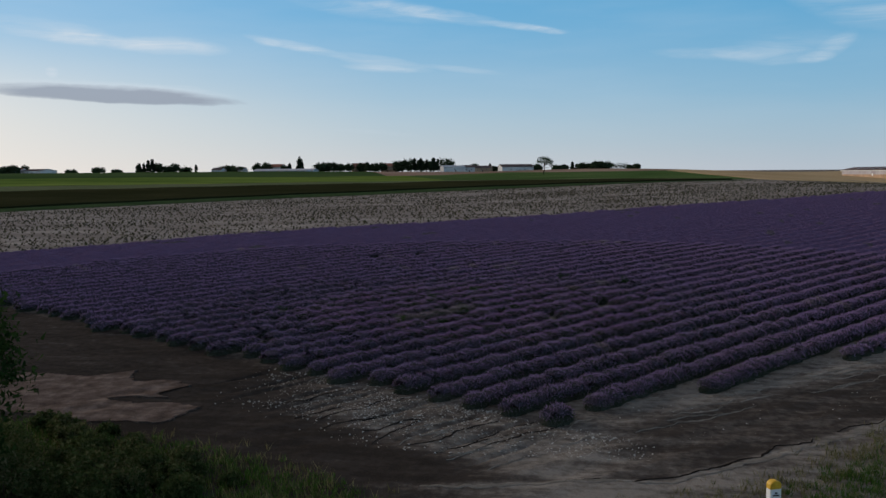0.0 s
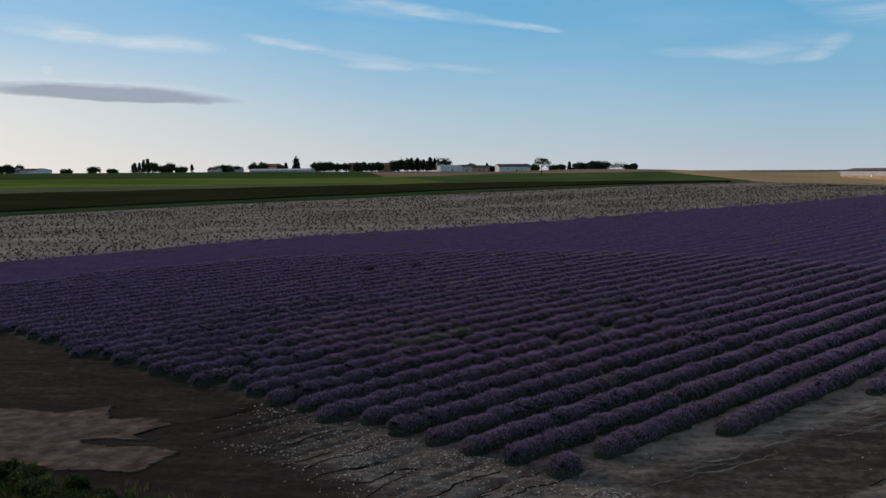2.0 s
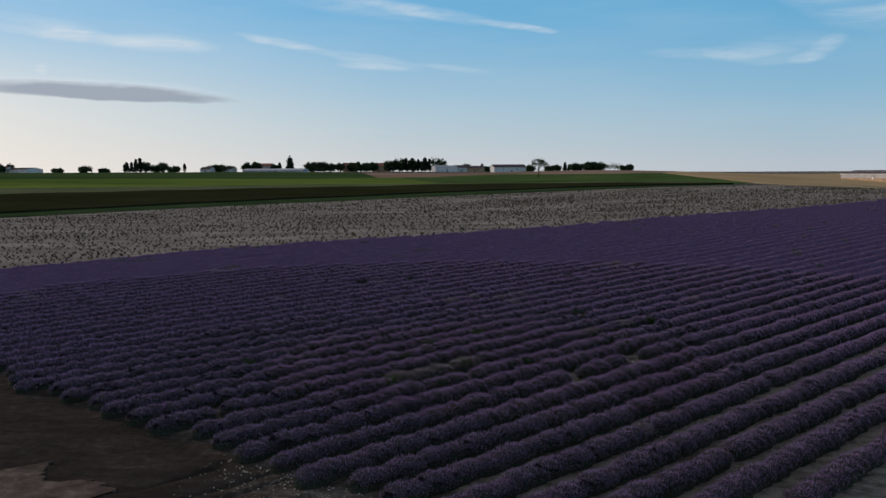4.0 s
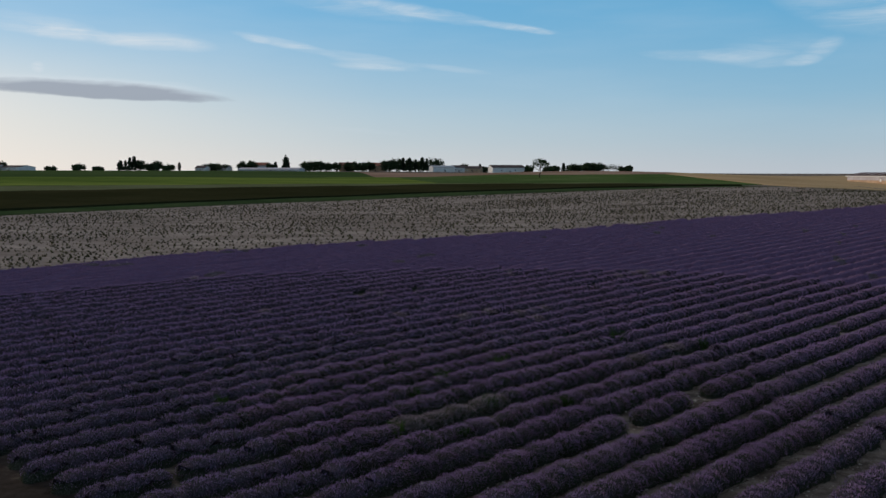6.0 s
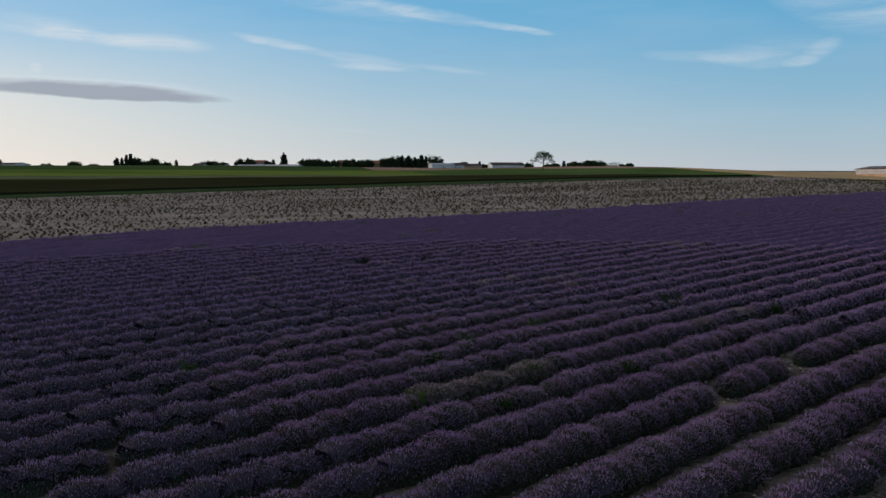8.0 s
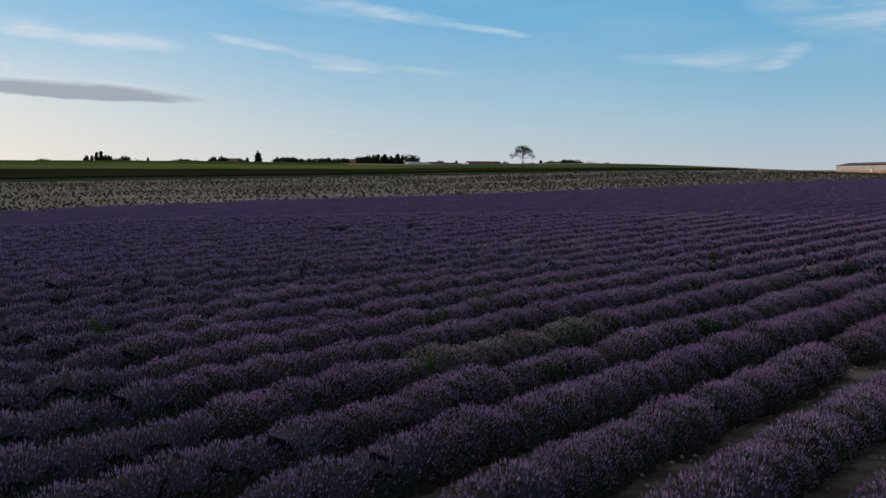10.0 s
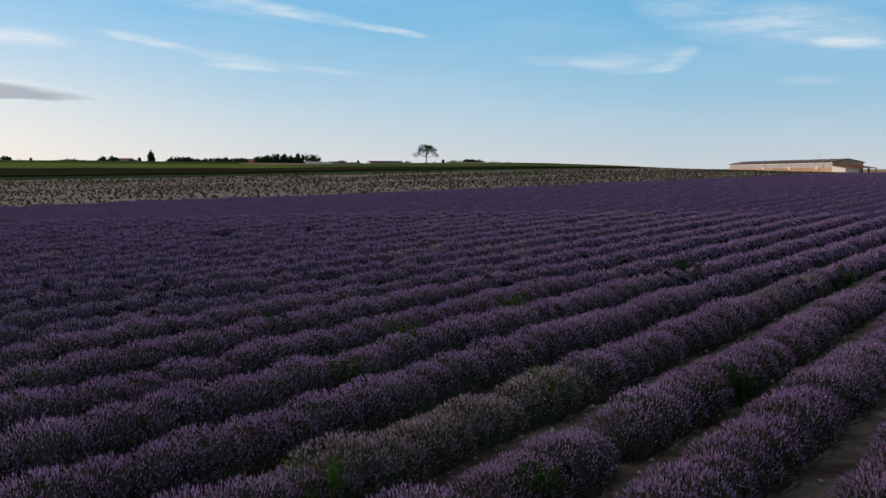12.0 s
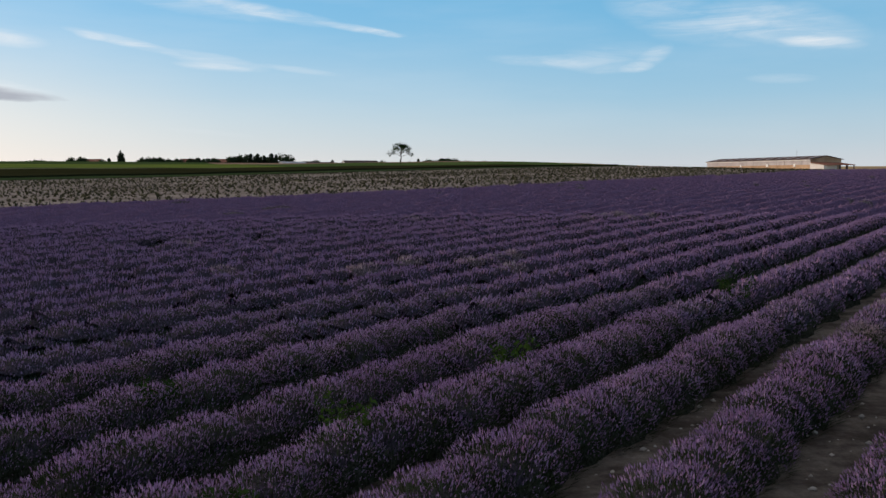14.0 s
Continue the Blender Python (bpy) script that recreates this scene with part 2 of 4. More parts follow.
DIRT = ground_material()
FOLIAGE = island("lavender_foliage", [(0.013, 0.02, 0.008), (0.028, 0.04, 0.018), (0.058, 0.076, 0.04), (0.125, 0.135, 0.095)], 0.85, 0.15)
FLOWER = island("lavender_flower", [(0.19, 0.103, 0.212), (0.282, 0.16, 0.305), (0.365, 0.222, 0.385), (0.51, 0.365, 0.515)], 0.8, 0.18)
def bloom(name, gap_shade, dark, mid, light):
    """Flower heads seen as a mass: fine specks of heads, the shade between stems put in as dark colour."""
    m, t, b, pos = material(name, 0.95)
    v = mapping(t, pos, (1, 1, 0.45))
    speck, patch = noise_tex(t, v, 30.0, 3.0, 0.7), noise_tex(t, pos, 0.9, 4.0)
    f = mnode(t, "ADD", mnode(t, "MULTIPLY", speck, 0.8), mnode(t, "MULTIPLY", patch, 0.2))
    link(t, ramp(t, f, [(0.36, gap_shade), (0.46, dark), (0.55, mid), (0.66, light)]), b.inputs["Base Color"])
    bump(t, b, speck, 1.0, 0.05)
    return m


# cap under the spikes: their shade on each other is put into its colour
CANOPY = bloom("lavender_bloom_shaded", (0.02, 0.021, 0.02), (0.045, 0.04, 0.05), (0.08, 0.066, 0.09), (0.14, 0.11, 0.155))
DISTANT = bloom("distant_bloom", (0.094, 0.06, 0.113), (0.137, 0.087, 0.155), (0.177, 0.114, 0.194), (0.228, 0.151, 0.241))
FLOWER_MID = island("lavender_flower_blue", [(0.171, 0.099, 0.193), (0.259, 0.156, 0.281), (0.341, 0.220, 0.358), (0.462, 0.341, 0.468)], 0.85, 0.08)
FLOWER_MASS = island("lavender_flower_mass", [(0.215, 0.130, 0.237), (0.299, 0.186, 0.322), (0.384, 0.254, 0.401)], 0.9, 0.05)
FLOWER_FAR = island("lavender_flower_far", [(0.182, 0.110, 0.200), (0.226, 0.141, 0.240), (0.278, 0.180, 0.288)], 0.9, 0.05)
UNDER = island("bramble_leaf", [(0.02, 0.036, 0.012), (0.042, 0.064, 0.02), (0.085, 0.1, 0.04), (0.16, 0.14, 0.075)], 0.75)
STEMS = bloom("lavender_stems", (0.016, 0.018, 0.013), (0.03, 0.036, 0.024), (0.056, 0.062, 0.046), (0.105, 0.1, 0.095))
OLD_CANOPY = bloom("faded_bloom", (0.03, 0.028, 0.024), (0.09, 0.07, 0.08), (0.15, 0.12, 0.13), (0.26, 0.22, 0.22))
FADED = island("faded_flower", [(0.14, 0.095, 0.13), (0.23, 0.165, 0.205), (0.33, 0.25, 0.285), (0.5, 0.42, 0.42)], 0.85)
LEAFY = island("weed_leaf", [(0.025, 0.05, 0.012), (0.045, 0.085, 0.018), (0.075, 0.13, 0.03)], 0.7)
GRASS = island("grass_blade", [(0.018, 0.055, 0.01), (0.036, 0.094, 0.015), (0.07, 0.13, 0.026), (0.16, 0.17, 0.07)], 0.8)
DRY_GRASS = island("dry_grass_blade", [(0.06, 0.07, 0.022), (0.12, 0.115, 0.045), (0.2, 0.18, 0.085), (0.32, 0.28, 0.16)], 0.85)
STONE = island("limestone", [(0.3, 0.27, 0.23), (0.45, 0.42, 0.37), (0.62, 0.59, 0.54)], 0.9, 0.0)
LEAF = island("tree_leaf", [(0.012, 0.026, 0.009), (0.024, 0.048, 0.014), (0.045, 0.08, 0.022)], 0.65)
# needles and village leaves are lightened: the distance haze is put into their colour
NEEDLE = island("conifer_leaf", [(0.02, 0.032, 0.02), (0.034, 0.05, 0.03), (0.05, 0.068, 0.038)], 0.7)
HAZED_LEAF = island("hazed_tree_leaf", [(0.028, 0.044, 0.024), (0.046, 0.07, 0.034), (0.075, 0.1, 0.05)], 0.7)
BARK = mottled("bark", (0.03, 0.022, 0.016), (0.06, 0.046, 0.034), (0.1, 0.08, 0.06), 3.0, 20.0, 0.95, 0.6, 0.02)
SEEDLING = island("young_plant", [(0.018, 0.02, 0.012), (0.03, 0.032, 0.018), (0.055, 0.055, 0.028), (0.15, 0.14, 0.07)], 0.9, 0.1)
PALE_SOIL = mottled("pale_stony_soil", (0.145, 0.121, 0.102), (0.25, 0.212, 0.182), (0.4, 0.35, 0.3), 0.22, 1.6, 0.95, 0.5, 0.05, (0.3, 1.6, 1), -45)
VERGE = mottled("verge_grass", (0.022, 0.04, 0.017), (0.04, 0.066, 0.026), (0.07, 0.095, 0.042), 0.1, 1.5, 0.95, 0.5, 0.1)
BROWN = mottled("brown_crop", (0.02, 0.022, 0.009), (0.029, 0.03, 0.013), (0.046, 0.044, 0.02), 0.04, 1.0, 0.95, 0.5, 0.1)
WEDGE = mottled("meadow_grass", (0.045, 0.08, 0.024), (0.075, 0.12, 0.038), (0.12, 0.16, 0.06), 0.05, 0.8, 0.95, 0.5, 0.1)
GREEN = mottled("green_crop", (0.05, 0.085, 0.02), (0.115, 0.165, 0.034), (0.2, 0.245, 0.055), 0.03, 0.22, 0.95, 0.3, 0.1, (0.35, 1.8, 1), -20)
DULL_GREEN = mottled("dull_green_crop", (0.036, 0.065, 0.024), (0.056, 0.09, 0.031), (0.095, 0.12, 0.048), 0.012, 0.3, 0.95, 0.3, 0.1, (0.3, 2.0, 1), -20)
PALE_GRASS = mottled("pale_grass", (0.075, 0.09, 0.04), (0.115, 0.13, 0.065), (0.16, 0.17, 0.095), 0.03, 0.6, 0.95, 0.3, 0.1)
STRAW = mottled("ripe_wheat", (0.36, 0.25, 0.13), (0.46, 0.33, 0.18), (0.54, 0.4, 0.23), 0.02, 0.6, 0.95, 0.3, 0.1)
STUBBLE = mottled("stubble", (0.2, 0.13, 0.09), (0.29, 0.195, 0.14), (0.38, 0.27, 0.2), 0.02, 0.5, 0.95, 0.3, 0.1)
MULCH = mottled("dry_crust", (0.05, 0.037, 0.031), (0.135, 0.1, 0.082), (0.27, 0.21, 0.175), 1.6, 24.0, 0.95, 1.0, 0.06)
# dark earth tone that stands for the shade inside furrows and the gully
CRACK_SHADE = mottled("crack_shade", (0.014, 0.012, 0.01), (0.022, 0.018, 0.015), (0.035, 0.029, 0.025), 2.0, 14.0, 0.95, 0.9, 0.03)
CRUST = mottled("pale_crust", (0.1, 0.085, 0.07), (0.2, 0.175, 0.145), (0.34, 0.305, 0.26), 1.6, 14.0, 0.95, 0.9, 0.03, (0.4, 1.6, 1), -44)
WHITE = mottled("white_render", (0.58, 0.56, 0.52), (0.7, 0.68, 0.64), (0.78, 0.76, 0.72), 0.3, 3.0, 0.9, 0.1, 0.01)
TAN_WALL = mottled("tan_boards", (0.32, 0.21, 0.13), (0.47, 0.32, 0.205), (0.6, 0.43, 0.29), 0.25, 2.5, 0.9, 0.2, 0.02, (1, 1, 0.2))
TILE = mottled("clay_tile", (0.2, 0.085, 0.06), (0.3, 0.14, 0.1), (0.4, 0.21, 0.15), 0.3, 2.5, 0.9, 0.4, 0.03)
BROWN_ROOF = mottled("weathered_roof", (0.075, 0.056, 0.052), (0.12, 0.092, 0.086), (0.185, 0.145, 0.135), 0.25, 2.5, 0.9, 0.3, 0.02)
SHEET = mottled("translucent_sheet", (0.34, 0.31, 0.32), (0.47, 0.44, 0.45), (0.6, 0.57, 0.58), 0.3, 2.0, 0.6, 0.2, 0.02, (1, 1, 0.2))
METAL = mottled("grey_metal", (0.3, 0.31, 0.32), (0.4, 0.41, 0.42), (0.5, 0.51, 0.52), 0.3, 3.0, 0.55, 0.1, 0.01)
DARK_GAP = mottled("dark_opening", (0.02, 0.018, 0.016), (0.03, 0.027, 0.024), (0.045, 0.04, 0.035), 0.5, 4.0)
WHITE_PAINT = mottled("white_paint", (0.7, 0.69, 0.66), (0.8, 0.79, 0.76), (0.84, 0.83, 0.81), 4.0, 40.0, 0.5, 0.1, 0.002)
YELLOW_PAINT = mottled("yellow_paint", (0.5, 0.28, 0.02), (0.68, 0.4, 0.03), (0.74, 0.46, 0.05), 5.0, 40.0, 0.5, 0.1, 0.002)
BLACK_PAINT = mottled("black_paint", (0.015, 0.015, 0.015), (0.025, 0.025, 0.025), (0.04, 0.04, 0.04), 5.0, 40.0, 0.5, 0.1, 0.002)

# ---- ground ----


def smooth(a, b, x):
    t = np.clip((x - a) / (b - a), 0, 1)
    return t * t * (3 - 2 * t)


def height(x, y):
    """The lie of the land, in metres."""
    x, y = np.asarray(x, float), np.asarray(y, float)
    t = np.minimum(y, 520) - 380
    left = np.where(y < 100, 0.0224 * y, np.where(y < 380, 2.24 + 0.0248 * (y - 100), 9.184 + 0.0248 * t * (1 - t / 280)) - 0.003 * np.clip(y - 470, 0, 180))
    t = np.minimum(y, 300) - 70
    right = np.where(y < 70, 0.0224 * y, 1.568 + 0.0224 * t - 0.0124 * t * t / 460 + 0.01 * np.clip(y - 300, 0, 400))
    w = smooth(15, 150, x)
    rise = 0.011 * np.clip(-50 - x, 0, 100) * smooth(60, 140, y)
    # the yard of the barn lies a little lower than the wheat
    rise = rise - 1.8 * np.exp(-((x - 112) / 30) ** 2 - ((y - 308) / 65) ** 2)
    # a shallow dip before the village
    rise = rise - 1.3 * smooth(10, -70, x) * smooth(380, 520, y) * smooth(760, 640, y)
    far = -0.012 * np.clip(np.hypot(x, y) - 1200, 0, None)
    return -0.055 + 0.0086 * np.clip(x, -40, 60) + rise + (1 - w) * left + w * right + far


def ripple(x, y):
    """Small unevenness of the bare earth near the field's corner."""
    near = smooth(60, 35, np.hypot(x - 4.45, y - 30.3))
    u, v = x * 0.78 + y * 0.62, -x * 0.62 + y * 0.78
    ruts = 0.035 * np.sin(v * 4.1 + 0.6 * np.sin(u * 0.33)) * smooth(0.1, 0.5, np.sin(v * 0.9 + 0.4))
    lumps = 0.02 * np.sin(x * 2.3 + 1.3 * np.sin(y * 1.7)) + 0.02 * np.sin(y * 2.9 + 1.1 * np.sin(x * 1.9 + 1))
    # tool marks that run on from the rows past the headland
    p, s = (N[0] * x + N[1] * y - 27.35) / 0.8, U[0] * x + U[1] * y
    k = np.round(p)
    keep = np.sin(k * 12.9898) * 43758.5453
    keep = keep - np.floor(keep)
    edge = 32.7 - 0.604 * (x - 1.95) - y
    mark = 1.6 * np.exp(-((p - k) * 0.8 / 0.1) ** 2) * smooth(0.0, 0.6, edge) * smooth(6.5, 2.5, edge) * (keep > 0.45) * smooth(7.45, 6.45, x)
    return near * (0.7 * ruts + 0.6 * lumps) - 0.08 * mark


def at(x, y):
    return float(height(x, y))


def mesh_object(name, verts, faces, mat, parent=None, shade=False):
    me = bpy.data.meshes.new(name)
    me.from_pydata([tuple(v) for v in verts], [], [tuple(f) for f in faces])
    me.materials.append(mat)
    if shade:
        me.polygons.foreach_set("use_smooth", [True] * len(me.polygons))
    ob = new(name, me)
    ob.parent = parent
    return ob


def raw_mesh(name, verts, tris, mat, slots=None, second=None):
    """A large mesh of triangles from numpy arrays, of one or two materials."""
    me = bpy.data.meshes.new(name)
    me.vertices.add(len(verts))
    me.vertices.foreach_set("co", np.asarray(verts, np.float32).ravel())
    n = len(tris)
    me.loops.add(3 * n)
    me.loops.foreach_set("vertex_index", np.asarray(tris, np.int32).ravel())
    me.polygons.add(n)
    me.polygons.foreach_set("loop_start", np.arange(0, 3 * n, 3, dtype=np.int32))
    me.polygons.foreach_set("loop_total", np.full(n, 3, np.int32))
    me.materials.append(mat)
    if second:
        me.materials.append(second)
        me.polygons.foreach_set("material_index", np.asarray(slots, np.int32))
    me.update(calc_edges=True)
    return me


def grid_faces(nx, ny):
    return [(j * nx + i, j * nx + i + 1, (j + 1) * nx + i + 1, (j + 1) * nx + i) for j in range(ny - 1) for i in range(nx - 1)]


def spaced(points):
    out = []
    for (a, b, step) in points:
        out += list(np.arange(a, b, step))
    return np.array(out + [points[-1][1]])


xs = spaced([(-3000, -400, 200), (-400, -100, 20), (-100, -30, 5), (-30, -6, 0.7), (-6, 20.5, 0.13), (20.5, 30, 0.7), (30, 100, 5), (100, 400, 20), (400, 3000, 200)])
ys = spaced([(-900, -60, 140), (-60, 10, 5), (10, 22, 0.7), (22, 35.4, 0.13), (35.4, 50, 0.8), (50, 100, 4), (100, 600, 12), (600, 1000, 40), (1000, 4000, 300)])
gx, gy = np.meshgrid(xs, ys)
ground = mesh_object("ground", np.stack([gx, gy, height(gx, gy) + ripple(gx, gy)], -1).reshape(-1, 3), grid_faces(len(xs), len(ys)), DIRT, shade=True)
tagged(ground, "bare brown earth with pale dry crust and ruts", "ground", kind="structure")


def field(name, lower, upper, mat, label, tall=0.06, nx=60, ny=24, rough=0.0, category="field"):
    """A strip of land between two lines, lying on the ground, with its edges closed."""
    def along(line, s):
        p = np.array(line, float)
        d = np.concatenate([[0], np.cumsum(np.hypot(*np.diff(p, axis=0).T))])
        return np.stack([np.interp(s * d[-1], d, p[:, 0]), np.interp(s * d[-1], d, p[:, 1])], -1)
    s = np.linspace(0, 1, nx)
    a, b = along(lower, s), along(upper, s)
    rng = np.random.default_rng(len(name))
    verts = []
    for j in range(ny):
        f = j / (ny - 1)
        p = a * (1 - f) + b * f
        verts += [(x, y, at(x, y) + tall * (0.9 + 0.1 * math.sin(x * 0.21 + y * 0.13)) + rough * rng.normal()) for x, y in p]
    faces = grid_faces(nx, ny)
    ring = [i for i in range(nx)] + [j * nx + nx - 1 for j in range(1, ny)] + [(ny - 1) * nx + i for i in range(nx - 2, -1, -1)] + [j * nx for j in range(ny - 2, 0, -1)]
    base = len(verts)
    for i in ring:
        x, y, z = verts[i]
        verts.append((x, y, at(x, y) - 0.3))
    m = len(ring)
    faces += [(ring[k], base + k, base + (k + 1) % m, ring[(k + 1) % m]) for k in range(m)]
    return tagged(mesh_object(name, verts, faces, mat, shade=False), label, category, kind="structure")


LAV_FAR = [(-58, 66), (-45, 78.5), (-36, 90), (-22, 104), (-9, 113), (7, 125), (22, 140), (45, 158.5), (70, 185), (150, 262)]
STRIP_FAR = [(-110, 90), (-86, 131), (-72, 152), (-52, 180), (-25, 203), (6, 226), (36, 248), (66, 264), (92, 252), (106, 232), (150, 268)]
BROWN_NEAR = [(-118, 95), (-90, 141), (-76, 164), (-55, 194), (-27, 221), (8, 243), (34, 254), (52, 262)]
BROWN_FAR = [(-200, 120), (-126, 195), (-99, 219), (-69, 245), (-31, 271), (13, 269), (35, 266), (53, 263)]
PALE_FAR = [(-230, 165), (-142, 228), (-108, 246), (-76, 267), (-34, 284), (13, 280), (36, 277), (54, 269)]
BAND_FAR = [(-330, 250), (-200, 300), (-145, 306), (-94, 318), (-60, 342)]
field("stony_strip", LAV_FAR, STRIP_FAR, PALE_SOIL, "pale stony soil strip set with young plants", 0.05)
field("grass_strip", STRIP_FAR[:8], BROWN_NEAR, VERGE, "narrow strip of dark green grass", 0.12)
field("brown_field", BROWN_NEAR, BROWN_FAR, BROWN, "dark brown crop with a straight edge", 0.5)
field("pale_grass_band", BROWN_FAR, PALE_FAR, PALE_GRASS, "pale dry grass band behind brown crop", 0.25)
field("green_field", PALE_FAR[:5], BAND_FAR, GREEN, "light yellow-green young crop in uneven bands", 0.3)
field("dull_green_field", BAND_FAR[:4] + [(-66, 338)], [(-640, 430), (-300, 470), (-170, 480), (-112, 480)], DULL_GREEN, "dull green level crop below the village", 0.25)
field("meadow", [(-34, 284), (13, 280), (36, 277), (54, 269), (61, 275)], [(-60, 342), (-22, 384), (5, 373), (29, 376), (47, 392)], WEDGE, "green meadow ending in a wedge beside wheat", 0.2)
field("stubble_field", [(-66, 338), (-60, 342), (-22, 384), (5, 373), (29, 376), (47, 392)], [(-112, 480), (-60, 480), (-20, 480), (40, 470), (60, 450)], STUBBLE, "pinkish tan stubble field", 0.15)
field("wheat_field", [(70, 263), (62.5, 276), (57.2, 321.6), (48, 394), (42, 470)], [(420, 300), (430, 400), (440, 500), (450, 620), (440, 760)], STRAW, "ripe pale golden wheat on a low rise", 0.15)

# ---- lavender ----
P0, PITCH = 27.35, 1.6


def heads(base, tip, radius, share, rng):
    """Slim flower heads at the ends of stems: vertices and triangles."""
    n = len(base)
    ax = tip - base
    start = base + ax * (1 - share)[:, None]
    mid = base + ax * (1 - share * 0.6)[:, None]
    a = rng.uniform(0, 6.28, n)
    side = np.stack([np.cos(a), np.sin(a), rng.uniform(-0.3, 0.3, n)], 1) * radius[:, None]
    verts = np.stack([start, mid - side, mid + side, tip], 1).reshape(-1, 3)
    t = np.array([(0, 2, 1), (1, 2, 3)])
    return verts, (t[None] + (np.arange(n) * 4)[:, None, None]).reshape(-1, 3)


def blades(base, tip, width, rng):
    """Flat slivers for stems and leaves."""
    n = len(base)
    a = rng.uniform(0, 6.28, n)
    side = np.stack([np.cos(a), np.sin(a), np.zeros(n)], 1) * width[:, None]
    verts = np.stack([base - side, base + side, tip], 1).reshape(-1, 3)
    return verts, (np.arange(n) * 3)[:, None] + np.array([[0, 1, 2]])


def dome(rx, ry, h, nu, nv, rng, rough, start=0.0):
    """The dense inner body of a bush, or its upper part from an angle on."""
    verts, tris = [], []
    for j in range(nv):
        a = start + (math.pi / 2 - start) * j / nv
        for i in range(nu):
            b = 2 * math.pi * (i + 0.5 * (j % 2)) / nu
            k = 1 + rough * rng.normal()
            verts.append((rx * k * math.cos(a) ** 0.7 * math.cos(b), ry * k * math.cos(a) ** 0.7 * math.sin(b), h * k * math.sin(a)))
    verts.append((0, 0, h))
    for j in range(nv - 1):
        for i in range(nu):
            p, q, r, s = j * nu + i, j * nu + (i + 1) % nu, (j + 1) * nu + i, (j + 1) * nu + (i + 1) % nu
            tris += [(p, q, s), (p, s, r)]
    top = (nv - 1) * nu
    tris += [(top + i, top + (i + 1) % nu, len(verts) - 1) for i in range(nu)]
    return np.array(verts), np.array(tris)


def join(parts):
    verts, tris, k = [], [], 0
    for v, t in parts:
        verts.append(v), tris.append(t + k)
        k += len(v)
    return np.concatenate(verts), np.concatenate(tris)


def bush_arrays(seed, spikes, leaves, nu, nv, thick, long=1.0):
    """Foliage and flower heads of one lavender bush, x across the row and y along it."""
    rng = np.random.default_rng(seed)
    rx, ry, h = 0.54 * rng.uniform(0.92, 1.08), 0.59 * long * rng.uniform(0.95, 1.08), 0.48 * rng.uniform(0.92, 1.08)
    near, sides = thick < 1.25, 13 if thick < 3 else 8
    core = dome(rx * (0.72 if near else 0.77 if thick < 3 else 0.64), ry * (0.95 if near else 1.0 if thick < 3 else 0.8), h * (0.84 if near else 0.76 if thick < 3 else 0.62), nu, nv, rng, 0.08 if near else 0.04)

    def shoot(n, reach, lo, hi, fan, up, power=1.0):
        # polar angle from the top of the bush over its skin, fewer towards the foot where power is above 1
        c = 1 - (1 - math.cos(radians(hi))) * rng.uniform(0, 1, n) ** power
        th = np.arccos(np.clip(c, -1, math.cos(radians(lo))))
        a = rng.uniform(0, 2 * math.pi, n)
        st, ct = np.sin(th), np.cos(th)
        n0 = np.stack([st * np.cos(a) * rx * 0.85, st * np.sin(a) * ry * 0.93, np.maximum(ct, 0) ** 0.8 * h * 0.84 + 0.03], 1)
        way = np.stack([st * np.cos(a) * fan, st * np.sin(a) * fan * 0.7, ct * 0.3 + up], 1) + rng.normal(0, 0.13 if near else 0.08, (n, 3))
        way /= np.linalg.norm(way, axis=1)[:, None]
        return n0, n0 + way * (reach * rng.uniform(0.6, 1.3, n) * (1 - 0.35 * th / 1.6))[:, None]
    b, t = shoot(spikes, 0.22 if near else 0.17, 0, 86 if near else 82, 0.5, 0.75, 1.2)
    share = rng.uniform(0.16, 0.3, spikes) if near else rng.uniform(0.3, 0.5, spikes) if thick < 1.9 else np.full(spikes, 0.6)
    flowers = heads(b, t, np.full(spikes, (0.0068 if near else 0.0085 if thick < 1.9 else 0.0075) * thick) * rng.uniform(0.7, 1.3, spikes), share, rng)
    # the mass of the bloom: a ragged cap that hugs the upper part of the bush
    low = radians(44 if near else 42 if thick < 1.5 else 38 if thick < 3 else 8)
    cv, ct = dome(rx * (0.76 if near else 0.88), ry * (0.98 if near else 1.1), h * (0.9 if near else 0.96), sides, 3 if thick < 1.5 else 2, rng, 0.05 if thick < 3 else 0.025, low)
    cv[:sides, 2] += rng.normal(-0.01, 0.08 if thick < 3 else 0.02, sides)
    canopy = (cv, ct)
    parts = [core]
    if leaves:
        parts.append(blades(b, t, np.full(spikes, 0.0028 * thick), rng))
        b, t = shoot(leaves, 0.23, 30, 100, 0.95, 0.5)
        parts.append(blades(b, t, np.full(leaves, 0.007 * thick), rng))
    v, t = join(parts)
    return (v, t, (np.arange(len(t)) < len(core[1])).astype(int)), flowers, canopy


def inside(x, y):
    """Whether a spot belongs to the planted lavender."""
    far = np.interp(x, [p[0] for p in LAV_FAR], [p[1] for p in LAV_FAR]) - 0.6
    left = 32.7 - 0.604 * (x - 1.95)
    right = np.interp(x, [7.45, 9.95, 12.95, 15.65, 20.15, 42, 202], [29.9, 32.5, 33.7, 36.3, 39.9, 58, 188])
    return (y < far) & np.where(x < 7.45, y > left, y > right) & (x > -58) & (x < 150)


